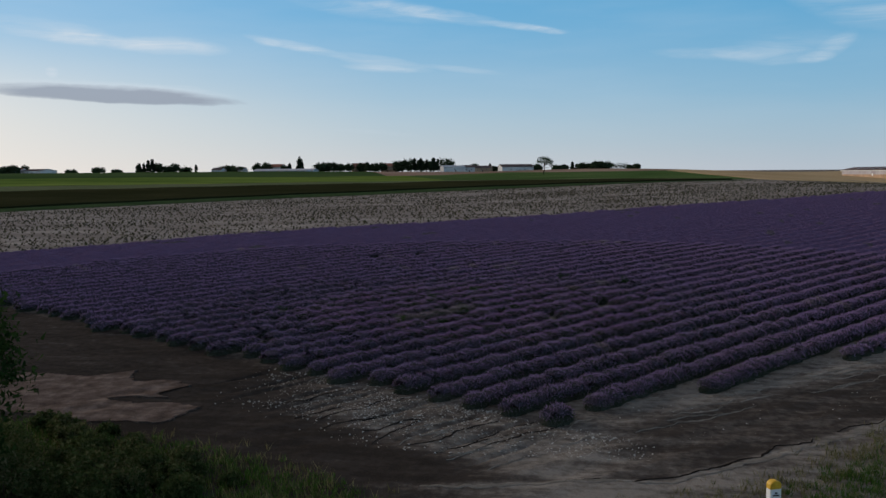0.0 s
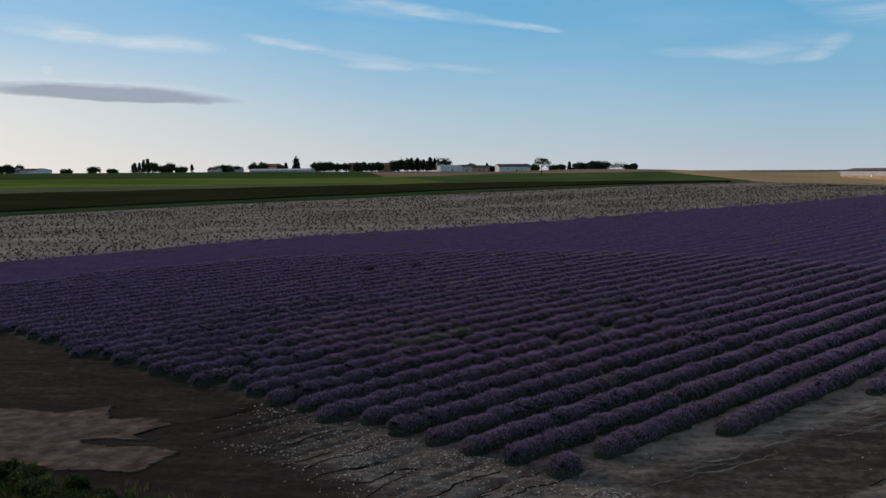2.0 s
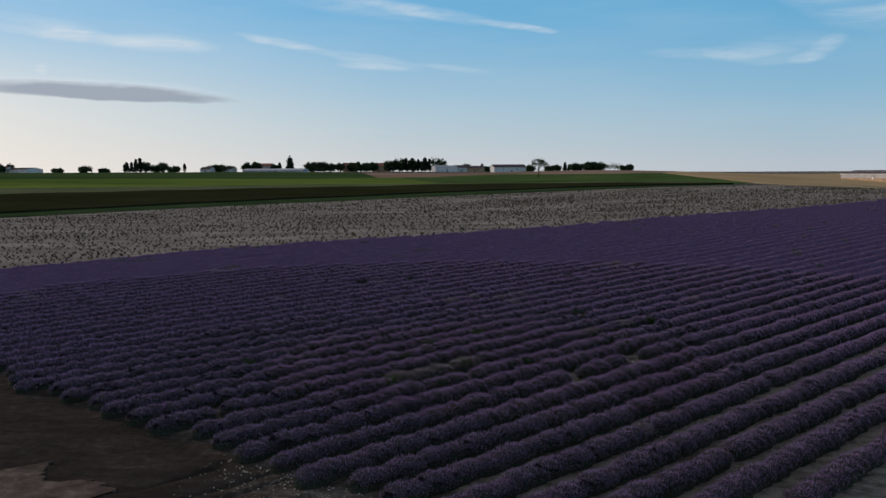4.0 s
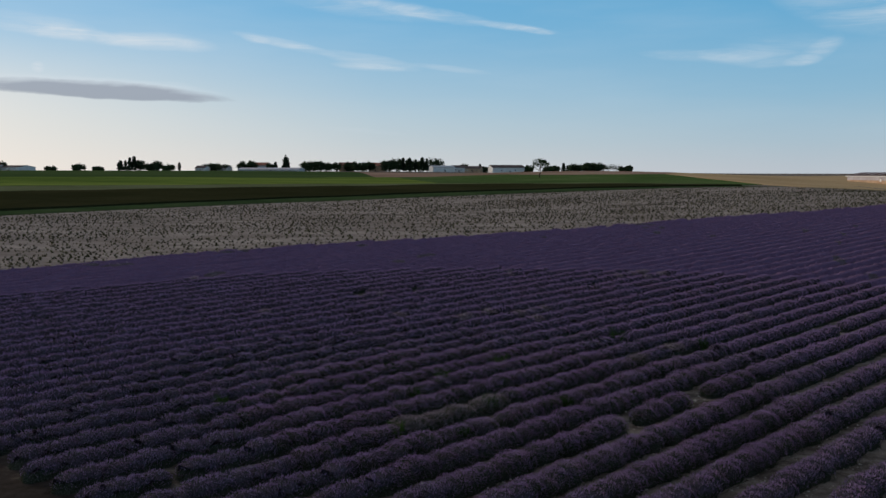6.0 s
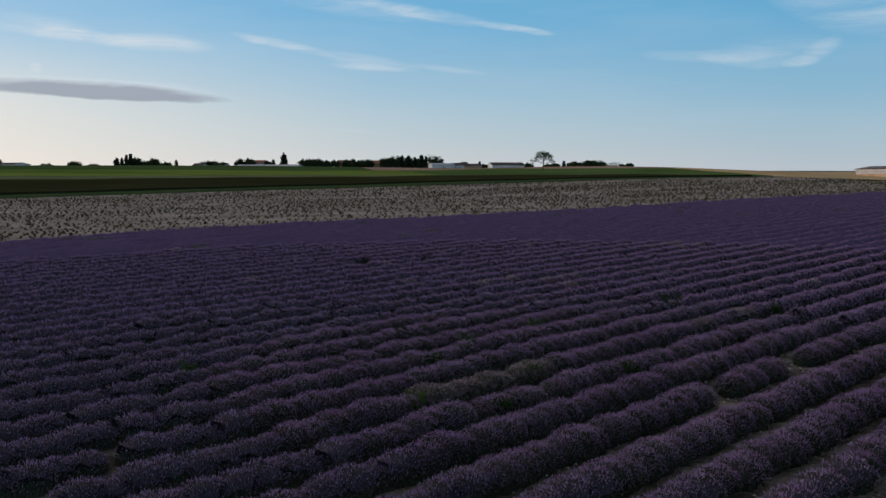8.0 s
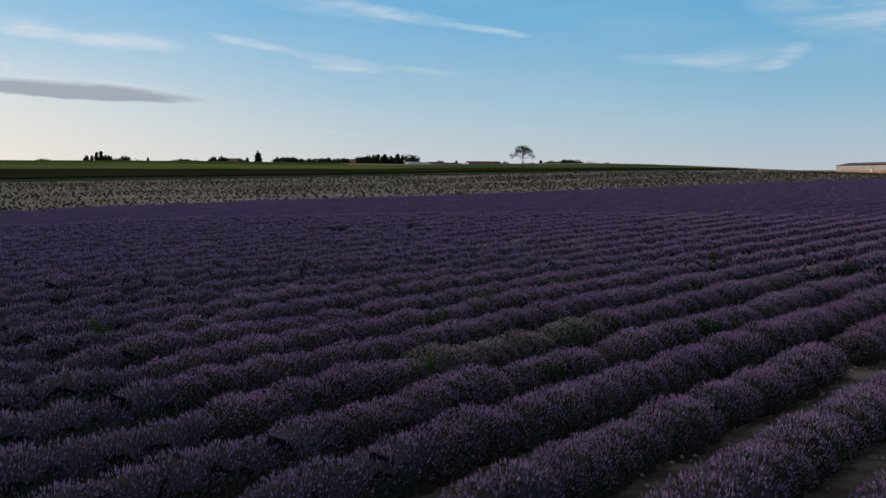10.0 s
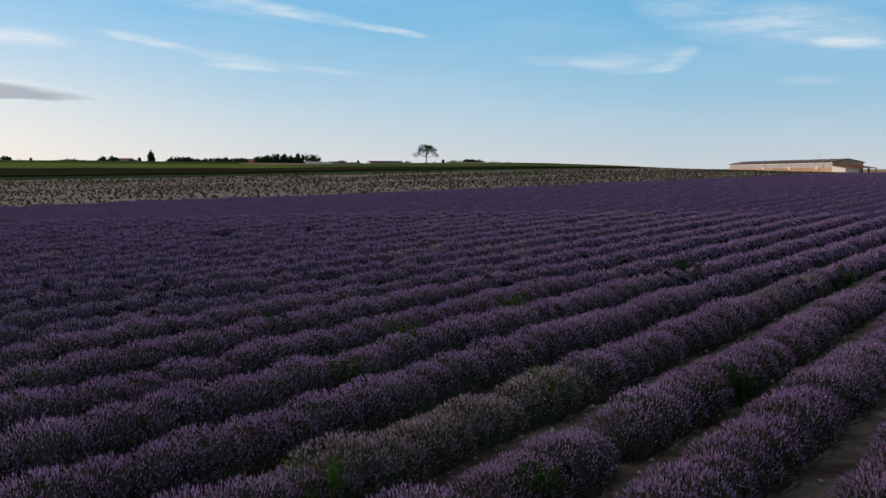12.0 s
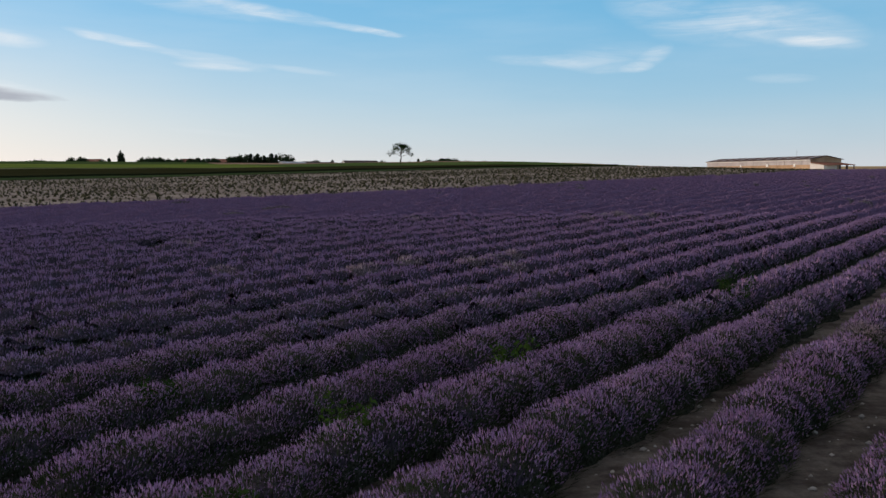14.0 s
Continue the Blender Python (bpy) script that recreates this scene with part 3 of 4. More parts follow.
rng = np.random.default_rng(7)
spots = []
for k in range(-90, 60):
    p = P0 + PITCH * k
    s = np.arange(-60, 330, 0.58) + rng.uniform(0, 0.55)
    s = s + rng.normal(0, 0.09, len(s))
    wander = 0.06 * np.sin(s * 0.11 + k * 1.7) + rng.normal(0, 0.035, len(s))
    xy = U[None] * s[:, None] + N[None] * (p + wander)[:, None]
    ok = inside(xy[:, 0] + rng.normal(0, 0.3, len(s)), xy[:, 1])
    spots.append(np.column_stack([xy[ok], np.arange(len(s))[ok] % 2]))
spots = np.concatenate(spots)
# places where bushes failed or were never set
BARE = [(2.4, 46.4, 0.55), (1.0, 44.0, 0.45), (7.3, 46.8, 0.68), (12.6, 53.4, 0.75), (-6.5, 40.6, 0.5), (19.0, 64.0, 0.7), (9.7, 50.4, 0.7), (-8.7, 73.5, 0.8), (-5.5, 74.9, 0.6), (-14.6, 49.7, 0.7)]
for bx, by, br in BARE:
    spots = spots[np.hypot(spots[:, 0] - bx, spots[:, 1] - by) > br]
spots = spots[rng.uniform(0, 1, len(spots)) > 0.0012]
spots = spots[np.argsort(np.hypot((spots[:, 0] - 3.0) / 1.15, spots[:, 1] - 49.0))]
size = np.clip(rng.normal(1.0, 0.052, len(spots)), 0.85, 1.14) * (1 - 0.16 * (rng.uniform(0, 1, len(spots)) < 0.015))
# bushes past their bloom or thin in flower
OLD = [(-0.4, 46.0), (0.2, 46.8), (0.9, 47.5), (1.6, 48.1), (2.2, 48.8), (8.1, 55.5), (10.3, 57.9), (0.2, 83.1), (1.0, 84.2), (-4.0, 65.3), (15.0, 66.0)]
faded = np.zeros(len(spots), bool)
for ox, oy in OLD:
    faded |= np.hypot(spots[:, 0] - ox, spots[:, 1] - oy) < 0.75
clump = np.array([noise.noise((x * 0.16, y * 0.16, 3.0)) for x, y, k in spots])
faded |= (clump > 0.38) & (rng.uniform(0, 1, len(spots)) < 0.16) & (np.hypot(spots[:, 0] - 3, spots[:, 1] - 49) > 9)
NEAR_COUNT = 300
dist = np.hypot(spots[:, 0] - np.clip(spots[:, 0], 0, 4), spots[:, 1] - np.clip(spots[:, 1], 24, 46))


def turned(i, r):
    return radians(ROW_ANGLE - 90) + (math.pi if r < 0.5 else 0) + (r - 0.5) * 0.3


hero = []
for v in range(10):
    fol, flo, cap = bush_arrays(100 + v, 1050, 420, 11, 3, 1.0)
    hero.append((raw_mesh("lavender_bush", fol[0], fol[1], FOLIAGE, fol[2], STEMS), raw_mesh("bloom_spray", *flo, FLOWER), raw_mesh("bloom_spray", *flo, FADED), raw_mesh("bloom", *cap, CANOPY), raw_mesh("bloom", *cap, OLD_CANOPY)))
for i in range(NEAR_COUNT):
    x, y, k = spots[i]
    r = rng.uniform()
    body, bloom, dull, cap, old_cap = hero[rng.integers(10)]
    ob = new("lavender_bush", body)
    ob.matrix_world = Matrix.LocRotScale((x, y, at(x, y) - 0.02), Euler((0, 0, turned(i, r))), (size[i],) * 3)
    tagged(ob, "lavender bush with faded pale flower spikes" if faded[i] else "rounded lavender bush in full purple bloom", "lavender", group="lavender bushes in rows")
    head = new("bloom_spray", dull if faded[i] else bloom)
    head.parent = ob
    tagged(head, "faded flower spikes" if faded[i] else "purple flower spikes", kind="stuff")
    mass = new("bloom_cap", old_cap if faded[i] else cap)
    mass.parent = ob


def scatter(name, which, arrays, label, petals, mass=None, even=1.0):
    """Many bushes joined into one foliage mesh, with the mass of their bloom and the single spikes."""
    slots, heap = [], {"leaf": [], "canopy": [], "old_canopy": [], "spike": [], "old_spike": []}
    for i in which:
        x, y, k = spots[i]
        leaf, spike, canopy = arrays[rng.integers(len(arrays))]
        a = turned(i, rng.uniform())
        m = np.array(((math.cos(a), math.sin(a), 0), (-math.sin(a), math.cos(a), 0), (0, 0, 1))) * (1 + (size[i] - 1) * even)
        off = np.array((x, y, at(x, y) - 0.02))
        old = "old_" if faded[i] else ""
        slots.append(leaf[2])
        for key, (v, t) in (("leaf", leaf[:2]), (old + "canopy", canopy), (old + "spike", spike)):
            heap[key].append((v @ m + off, t))
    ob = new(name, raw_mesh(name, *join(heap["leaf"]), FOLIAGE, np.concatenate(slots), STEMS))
    tagged(ob, label, "lavender", kind="stuff")
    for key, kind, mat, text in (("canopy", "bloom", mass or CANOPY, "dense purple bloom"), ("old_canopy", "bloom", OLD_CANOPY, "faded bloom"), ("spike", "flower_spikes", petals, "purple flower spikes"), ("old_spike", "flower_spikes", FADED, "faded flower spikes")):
        if heap[key]:
            child = new(kind, raw_mesh(kind, *join(heap[key]), mat))
            child.parent = ob
            tagged(child, text, kind="stuff")
    return ob


rest = np.arange(NEAR_COUNT, len(spots))
mid = rest[dist[rest] < 15]
mid2 = rest[(dist[rest] >= 15) & (dist[rest] < 40)]
far = rest[dist[rest] >= 40]
far = far[spots[far, 2] < 0.5]
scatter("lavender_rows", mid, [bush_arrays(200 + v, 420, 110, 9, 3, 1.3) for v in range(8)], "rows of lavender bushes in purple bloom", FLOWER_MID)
scatter("lavender_rows", mid2, [bush_arrays(300 + v, 180, 0, 9, 2, 1.9, 1.12) for v in range(8)], "rows of lavender bushes in purple bloom", FLOWER_MASS, None, 0.6)
scatter("lavender_rows", far, [bush_arrays(400 + v, 26, 0, 7, 2, 3.4, 2.2) for v in range(8)], "distant rows of lavender merging into purple", FLOWER_FAR, DISTANT, 0.3)

# ---- young plants of the stony strip ----


def clump_arrays(seed):
    r = np.random.default_rng(seed)
    core = dome(0.2, 0.2, 0.3, 5, 1, r, 0.2)
    n = 4
    a = r.uniform(0, 6.28, n)
    b = np.stack([np.cos(a) * 0.1, np.sin(a) * 0.1, np.full(n, 0.08)], 1)
    t = b + np.stack([np.cos(a) * 0.16, np.sin(a) * 0.16, r.uniform(0.16, 0.36, n)], 1)
    return join([core, blades(b, t, np.full(n, 0.05), r)])


def young_plants():
    """Rows along the strip, thick in some bands and thin in others."""
    r = np.random.default_rng(21)
    kinds = [clump_arrays(500 + v) for v in range(8)]
    vs, ts, n = [], [], 0
    lo, hi = np.array(LAV_FAR, float), np.array(STRIP_FAR, float)
    a = radians(44)
    u, w = np.array((math.cos(a), math.sin(a))), np.array((-math.sin(a), math.cos(a)))
    for p in np.arange(40, 210, 1.3):
        for s in np.arange(-40, 320, 0.5):
            x, y = u * (s + r.normal(0, 0.16)) + w * (p + r.normal(0, 0.17))
            if not (-108 < x < 140 and y > np.interp(x, lo[:, 0], lo[:, 1]) + 0.8 and y < np.interp(x, hi[:, 0], hi[:, 1]) - 0.5):
                continue
            if x < -58 and y < 66 + (-58 - x) * 0.9:
                continue
            band = noise.noise((s * 0.012, p * 0.11, 9.0)) + 0.5 * noise.noise((s * 0.07, p * 0.2, 4.0))
            if r.uniform() > (0.62 + 0.8 * band) * (0.35 + 0.65 * min(1.0, (np.interp(x, hi[:, 0], hi[:, 1]) - y) / 18)):
                continue
            v, t = kinds[r.integers(8)]
            vs.append(v * r.uniform(0.3, 0.85) + np.array((x, y, at(x, y) + 0.03))), ts.append(t + n)
            n += len(v)
    ob = new("young_plants", raw_mesh("young_plants", np.concatenate(vs), np.concatenate(ts), SEEDLING))
    tagged(ob, "small dull green plants dotted over stony soil", "plants", kind="stuff")


young_plants()

# ---- near the field's corner ----


def part(name, bm, mat, parent, label=""):
    me = bpy.data.meshes.new(name)
    bm.to_mesh(me)
    bm.free()
    me.materials.append(mat)
    ob = new(name, me)
    ob.parent = parent
    return tagged(ob, label) if label else ob


def empty(name, x, y, z, turn=0.0):
    ob = new(name)
    ob.matrix_world = pose(x, y, z, 0, 0, turn)
    return ob


def box(bm, x0, x1, y0, y1, z0, z1):
    v = [bm.verts.new(p) for p in ((x0, y0, z0), (x1, y0, z0), (x1, y1, z0), (x0, y1, z0), (x0, y0, z1), (x1, y0, z1), (x1, y1, z1), (x0, y1, z1))]
    for f in ((0, 3, 2, 1), (4, 5, 6, 7), (0, 1, 5, 4), (1, 2, 6, 5), (2, 3, 7, 6), (3, 0, 4, 7)):
        bm.faces.new([v[i] for i in f])


def prism(bm, profile, y0, y1):
    """A profile in x and z, drawn out along y."""
    a, b = [bm.verts.new((x, y0, z)) for x, z in profile], [bm.verts.new((x, y1, z)) for x, z in profile]
    n = len(profile)
    bm.faces.new(a), bm.faces.new(b[::-1])
    for i in range(n):
        bm.faces.new((a[i], b[i], b[(i + 1) % n], a[(i + 1) % n]))
    bmesh.ops.recalc_face_normals(bm, faces=bm.faces[:])


def crust():
    """A patch of reddish dry crust with a frayed outline."""
    r = random.Random(4)
    outline = [(-15.05, 34.7), (-11.65, 34.2), (-10.15, 35.2), (-9.65, 33.7), (-7.75, 33.8), (-6.55, 33.2), (-9.25, 32.7), (-8.55, 32.3), (-6.85, 31.6), (-9.35, 31.3), (-8.75, 30.9), (-6.55, 30.7), (-5.25, 30.3), (-5.65, 28.6), (-8.55, 28.5), (-13.55, 29.8)]
    pts = []
    for (ax, ay), (bx, by) in zip(outline, outline[1:] + outline[:1]):
        n = max(2, int(math.hypot(bx - ax, by - ay) / 0.07))
        for i in range(n):
            f = i / n
            w = 0.3 * noise.noise((ax + (bx - ax) * f, ay + (by - ay) * f, 2.0)) + 0.28 * noise.noise((7 * (ax + (bx - ax) * f), 7 * (ay + (by - ay) * f), 5.0))
            pts.append((ax + (bx - ax) * f + w + r.uniform(-0.04, 0.04), ay + (by - ay) * f + w * 0.5 + r.uniform(-0.04, 0.04)))
    bm = bmesh.new()
    z = lambda x, y: at(x, y) + float(ripple(np.array(x), np.array(y)))
    top = [bm.verts.new((x, y, z(x, y) + 0.035)) for x, y in pts]
    face = bm.faces.new(top)
    if face.normal.z < 0:
        face.normal_flip()
    bmesh.ops.triangulate(bm, faces=[face])
    bmesh.ops.subdivide_edges(bm, edges=[e for e in bm.edges if e.calc_length() > 0.8], cuts=4, use_grid_fill=False)
    bmesh.ops.triangulate(bm, faces=bm.faces[:])
    for v in bm.verts:
        v.co.z = z(v.co.x, v.co.y) + 0.045 + 0.02 * noise.noise(v.co * 2.2)
    edge = [e for e in bm.edges if e.is_boundary]
    out = bmesh.ops.extrude_edge_only(bm, edges=edge)
    for v in (g for g in out["geom"] if isinstance(g, bmesh.types.BMVert)):
        v.co.z -= 0.12
    tagged(part("dry_crust", bm, MULCH, None), "reddish patch of dry crust on dark earth", "earth patch", kind="stuff")


crust()


def pebbles(name, n, region, lo, hi, seed, label, headland=False):
    r = np.random.default_rng(seed)
    octa = np.array([(1, 0, 0), (-1, 0, 0), (0, 1, 0), (0, -1, 0), (0, 0, 1), (0, 0, -1)], float)
    tri = np.array([(0, 2, 4), (2, 1, 4), (1, 3, 4), (3, 0, 4), (2, 0, 5), (1, 2, 5), (3, 1, 5), (0, 3, 5)])
    vs, ts = [], []
    while len(vs) < n:
        x, y = r.uniform(region[0], region[1]), r.uniform(region[2], region[3])
        off = 32.7 - 0.604 * (x - 1.95) - y
        if headland and not (-0.3 < off < 6.0 and r.uniform() < min(1.0, (6.0 - off) / 3) * min(1.0, (x + 5.5) / 5)):
            continue
        if r.uniform() > 0.25 + 1.3 * max(0, noise.noise((x * 0.5, y * 0.5, 1.0))):
            continue
        s = lo + (hi - lo) * r.uniform() ** 3
        v = octa * s * r.uniform(0.6, 1.2, (6, 3)) * np.array((1, 1, 0.6))
        a = r.uniform(0, 6.28)
        v = v @ np.array(((math.cos(a), math.sin(a), 0), (-math.sin(a), math.cos(a), 0), (0, 0, 1)))
        z = at(x, y) + float(ripple(np.array(x), np.array(y)))
        ts.append(tri + 6 * len(vs)), vs.append(v + np.array((x, y, z + s * 0.25)))
    ob = new(name, raw_mesh(name, np.concatenate(vs), np.concatenate(ts), STONE))
    tagged(ob, label, "stones", kind="stuff")


pebbles("stones", 3200, (-5.5, 10.5, 26.5, 37.3), 0.012, 0.05, 3, "small white limestone pieces on bare earth", True)
pebbles("stones", 3000, (0, 16, 39, 54), 0.016, 0.065, 5, "small pale stones on the paths between rows")
pebbles("stones", 350, (9.5, 26.5, 28.3, 42.3), 0.012, 0.045, 6, "small pale stones along the track")


def ribbons(name, lines, mat, label):
    """Thin frayed strips of dry crust or painted shade that follow the bare earth: each a line of x, y and half width.
    """
    verts, faces = [], []
    for seed, line in enumerate(lines):
        p = np.array(line, float)
        d = np.concatenate([[0], np.cumsum(np.hypot(*np.diff(p[:, :2], axis=0).T))])
        q = np.arange(0, d[-1], 0.1)
        x, y, w = (np.interp(q, d, p[:, i]) for i in range(3))
        dx, dy = np.gradient(x), np.gradient(y)
        n = np.hypot(dx, dy)
        start = len(verts)
        bend = np.array([0.3 * noise.noise((d0 * 0.9, seed * 1.9, 20.0)) + 0.1 * noise.noise((d0 * 3.5, seed * 1.9, 30.0)) for d0 in q])
        x, y = x - dy / n * bend, y + dx / n * bend
        for i in range(len(q)):
            a = w[i] * max(0.0, 1 + 1.3 * noise.noise((q[i] * 1.1, seed * 3.7, 0.5)) + 0.8 * noise.noise((q[i] * 5.0, seed * 3.7, 4.5)))
            b = w[i] * max(0.0, 1 + 1.3 * noise.noise((q[i] * 1.1, seed * 3.7, 8.5)) + 0.8 * noise.noise((q[i] * 5.0, seed * 3.7, 12.5)))
            for off, up in ((-a - 0.05, -0.06), (-a, 0.012), (0, 0.022), (b, 0.012), (b + 0.05, -0.06)):
                vx, vy = x[i] - dy[i] / n[i] * off, y[i] + dx[i] / n[i] * off
                verts.append((vx, vy, at(vx, vy) + float(ripple(np.array(vx), np.array(vy))) + up))
        for i in range(len(q) - 1):
            for k in range(4):
                o = start + i * 5 + k
                faces.append((o, o + 5, o + 6, o + 1))
    tagged(mesh_object(name, verts, faces, mat), label, "earth crust", kind="stuff")


rr = random.Random(12)
strips = []
for i in range(34):
    x0 = rr.uniform(-3, 9)
    back = rr.uniform(0.4, 5.0) * (1 if x0 > 0.5 else 0.6)
    y0 = 32.5 - 0.604 * (x0 - 1.95) - back
    if x0 > 6.5:
        y0 = rr.uniform(26.9, 29.8)
    n = rr.uniform(0.5, 1.8)
    ang = radians(ROW_ANGLE - 6 + rr.uniform(-5, 5))
    w = rr.uniform(0.012, 0.06)
    strips.append([(x0, y0, 0.02), (x0 + n * 0.4 * math.cos(ang), y0 + n * 0.4 * math.sin(ang), w), (x0 + n * math.cos(ang), y0 + n * math.sin(ang), 0.02)])
for i in range(14):
    x0 = rr.uniform(8.5, 19.5)
    y0 = 26.5 + (x0 - 8.5) * 0.72 + rr.uniform(0.8, 4.4)
    n, ang, w = rr.uniform(1.2, 4.0), radians(38 + rr.uniform(-7, 7)), rr.uniform(0.012, 0.05)
    strips.append([(x0, y0, 0.02), (x0 + n * 0.5 * math.cos(ang), y0 + n * 0.5 * math.sin(ang), w), (x0 + n * math.cos(ang), y0 + n * math.sin(ang), 0.02)])
strips.append([(4.05, 23.9, 0.03), (5.45, 24.1, 0.09), (7.75, 24.6, 0.1), (10.85, 25.05, 0.09), (13.3, 26.8, 0.12), (15.6, 28.6, 0.14), (18.6, 31.0, 0.16), (23.45, 35.2, 0.1)])
strips.append([(8.45, 32.3, 0.04), (10.45, 32.9, 0.12), (13.05, 33.3, 0.1), (15.85, 35.6, 0.14), (20.45, 39.3, 0.12), (28.45, 45.7, 0.12)])
strips.append([(-10.25, 31.1, 0.1), (-9.85, 31.25, 0.22), (-9.45, 31.3, 0.08)])
ribbons("pale_crust", strips, CRUST, "thin pale streaks of dry crust on earth")
# tool marks running on from the gaps between rows, their shade drawn as dark ribbons
furrows = [[(ax, ay, 0.008), ((ax + bx) / 2 + 0.05, (ay + by) / 2, 0.03), (bx, by, 0.018)] for ax, ay, bx, by in (
    (-2.81, 30.55, -0.49, 33.19), (-1.31, 29.49, -0.06, 31.14), (-0.42, 29.51, 1.93, 32.39), (-0.05, 28.62, 1.79, 30.61), (1.36, 28.29, 3.03, 29.82),
    (1.81, 27.23, 3.14, 29.7), (3.08, 27.09, 5.59, 29.86), (4.02, 26.68, 6.08, 28.45), (4.49, 26.97, 6.71, 29.96), (5.48, 27.32, 7.83, 29.64))]
ribbons("furrow_shade", furrows, CRACK_SHADE, "thin dark strips for the shade in furrows of pale crusted earth")
# the gully is not cut: a dark ribbon paints the shade in it
ribbons("gully_shade", [[(7.9, 24.75, 0.008), (9.4, 25.0, 0.016), (10.6, 25.2, 0.014), (11.6, 25.8, 0.022), (13.0, 27.0, 0.028), (13.75, 27.6, 0.028), (15.3, 28.9, 0.014)], [(16.2, 29.75, 0.008), (17.2, 30.5, 0.014), (18.2, 31.2, 0.008)]], CRACK_SHADE, "narrow dark strip for the shade in a gully washed out along the track")


def kilometre_stone(x, y):
    """A roadside marker with a domed yellow cap; base on the verge."""
    root = empty("kilometre_stone", x, y, at(x, y) - 0.02, 22)
    tagged(root, "white kilometre stone with a domed yellow top", "road marker")
    w, d, h, arc = 0.15, 0.1, 0.55, 0.11

    def shell(z0, z1, cap):
        bm = bmesh.new()
        prof = [(-w, z0), (w, z0), (w, z1)]
        if cap:
            prof += [(w * math.cos(a), z1 + arc * math.sin(a)) for a in [math.pi * i / 14 for i in range(1, 14)]]
        prof += [(-w, z1)]
        prism(bm, prof, -d, d)
        bmesh.ops.bevel(bm, geom=[e for e in bm.edges if abs(e.verts[0].co.y - e.verts[1].co.y) < 1e-4], offset=0.018, segments=3, affect="EDGES")
        return bm
    part("body", shell(0.0, h, False), WHITE_PAINT, root)
    part("cap", shell(h + 0.002, h + 0.1, True), YELLOW_PAINT, root, "yellow painted cap")
    for i, (z, ww) in enumerate(((0.46, 0.04), (0.4, 0.09), (0.3, 0.07))):
        bm = bmesh.new()
        box(bm, -ww, ww, -d - 0.004, -d + 0.002, z - 0.018, z + 0.018)
        part("inscription_bar", bm, BLACK_PAINT, root, "black painted bar")
    bm = bmesh.new()
    box(bm, -w - 0.06, w + 0.06, -d - 0.05, d + 0.05, -0.15, 0.03)
    part("footing", bm, STONE, root)


kilometre_stone(12.97, 23.42)


def tuft_field(name, spots_xy, blades_each, tall, mat, label, category, width=0.012, lean=0.35, seed=9):
    r = np.random.default_rng(seed)
    n = len(spots_xy) * blades_each
    base = np.repeat(np.asarray(spots_xy), blades_each, axis=0) + r.normal(0, 0.09, (n, 2))
    z = height(base[:, 0], base[:, 1]) - 0.02
    b = np.column_stack([base, z])
    way = np.column_stack([r.normal(0, lean, n), r.normal(0, lean, n), np.ones(n)])
    tip = b + way * (tall * r.uniform(0.4, 1.3, n))[:, None]
    v, t = blades(b, tip, np.full(n, width), r)
    ob = new(name, raw_mesh(name, v, t, mat))
    return tagged(ob, label, category, kind="stuff")


r = np.random.default_rng(31)


def verge(name, n, x0, x1, y0, y1, line, blades_each, tall, mat, label, width, loose, seed, back=99.0):
    pts = np.column_stack([r.uniform(x0, x1, n), r.uniform(y0, y1, n)])
    edge = np.interp(pts[:, 0], line[0], line[1]) + r.normal(0, loose, n)
    # the grass thins out in patches away from the field
    inner = np.minimum(np.minimum(pts[:, 0] - x0, x1 - pts[:, 0]), pts[:, 1] - y0)
    patch = np.array([noise.noise((px * 0.35, py * 0.35, seed * 2.0)) for px, py in pts])
    pts = pts[(pts[:, 1] < edge) & (pts[:, 1] > edge - back) & (inner > 1.8 + 2.6 * patch + r.normal(0, 0.5, n))]
    tuft_field(name, pts, blades_each, tall, mat, label, "grass", width, seed=seed)


LEFT_EDGE = ([-19.55, -11.55, -4.55, -1.55, 1.75, 5.45], [29.8, 28.8, 26.7, 25.4, 23.8, 20.8])
RIGHT_EDGE = ([8.45, 11.45, 13.95, 17.25, 19.45, 28.45], [22.5, 24.2, 26.1, 29.5, 32, 39.5])
verge("verge_grass", 9000, -20.5, 6.5, 12.3, 28.3, LEFT_EDGE, 9, 0.22, GRASS, "rough green verge grass at the field's edge", 0.02, 0.3, 9)
verge("dry_grass", 4200, -19.5, 5.5, 14.3, 28.3, LEFT_EDGE, 7, 0.3, DRY_GRASS, "straw-coloured dry grass along bare earth", 0.011, 0.6, 10, 3.2)
verge("verge_grass", 12000, 7, 30.5, 13.3, 38.3, ([8.45, 11.45, 13.95, 17.25, 19.45, 28.45], [20.5, 22.5, 24.6, 28.2, 30.8, 38.5]), 14, 0.17, GRASS, "green verge grass beside the track", 0.018, 0.4, 11)
verge("dry_grass", 11000, 7, 30.5, 13.3, 38.3, RIGHT_EDGE, 8, 0.2, DRY_GRASS, "dry yellow-green grass beside the track", 0.012, 0.5, 12, 2.3)


# ---- trees and shrubs ----


def tube(bm, points, radii, sides=6):
    rings = []
    for i, (p, rad) in enumerate(zip(points, radii)):
        a, b = Vector(points[max(i - 1, 0)]), Vector(points[min(i + 1, len(points) - 1)])
        q = (b - a).to_track_quat("Z", "Y")
        rings.append([bm.verts.new(Vector(p) + q @ Vector((rad * math.cos(6.2832 * k / sides), rad * math.sin(6.2832 * k / sides), 0))) for k in range(sides)])
    for u, v in zip(rings, rings[1:]):
        for k in range(sides):
            bm.faces.new((u[k], u[(k + 1) % sides], v[(k + 1) % sides], v[k]))
    bm.faces.new(rings[-1])


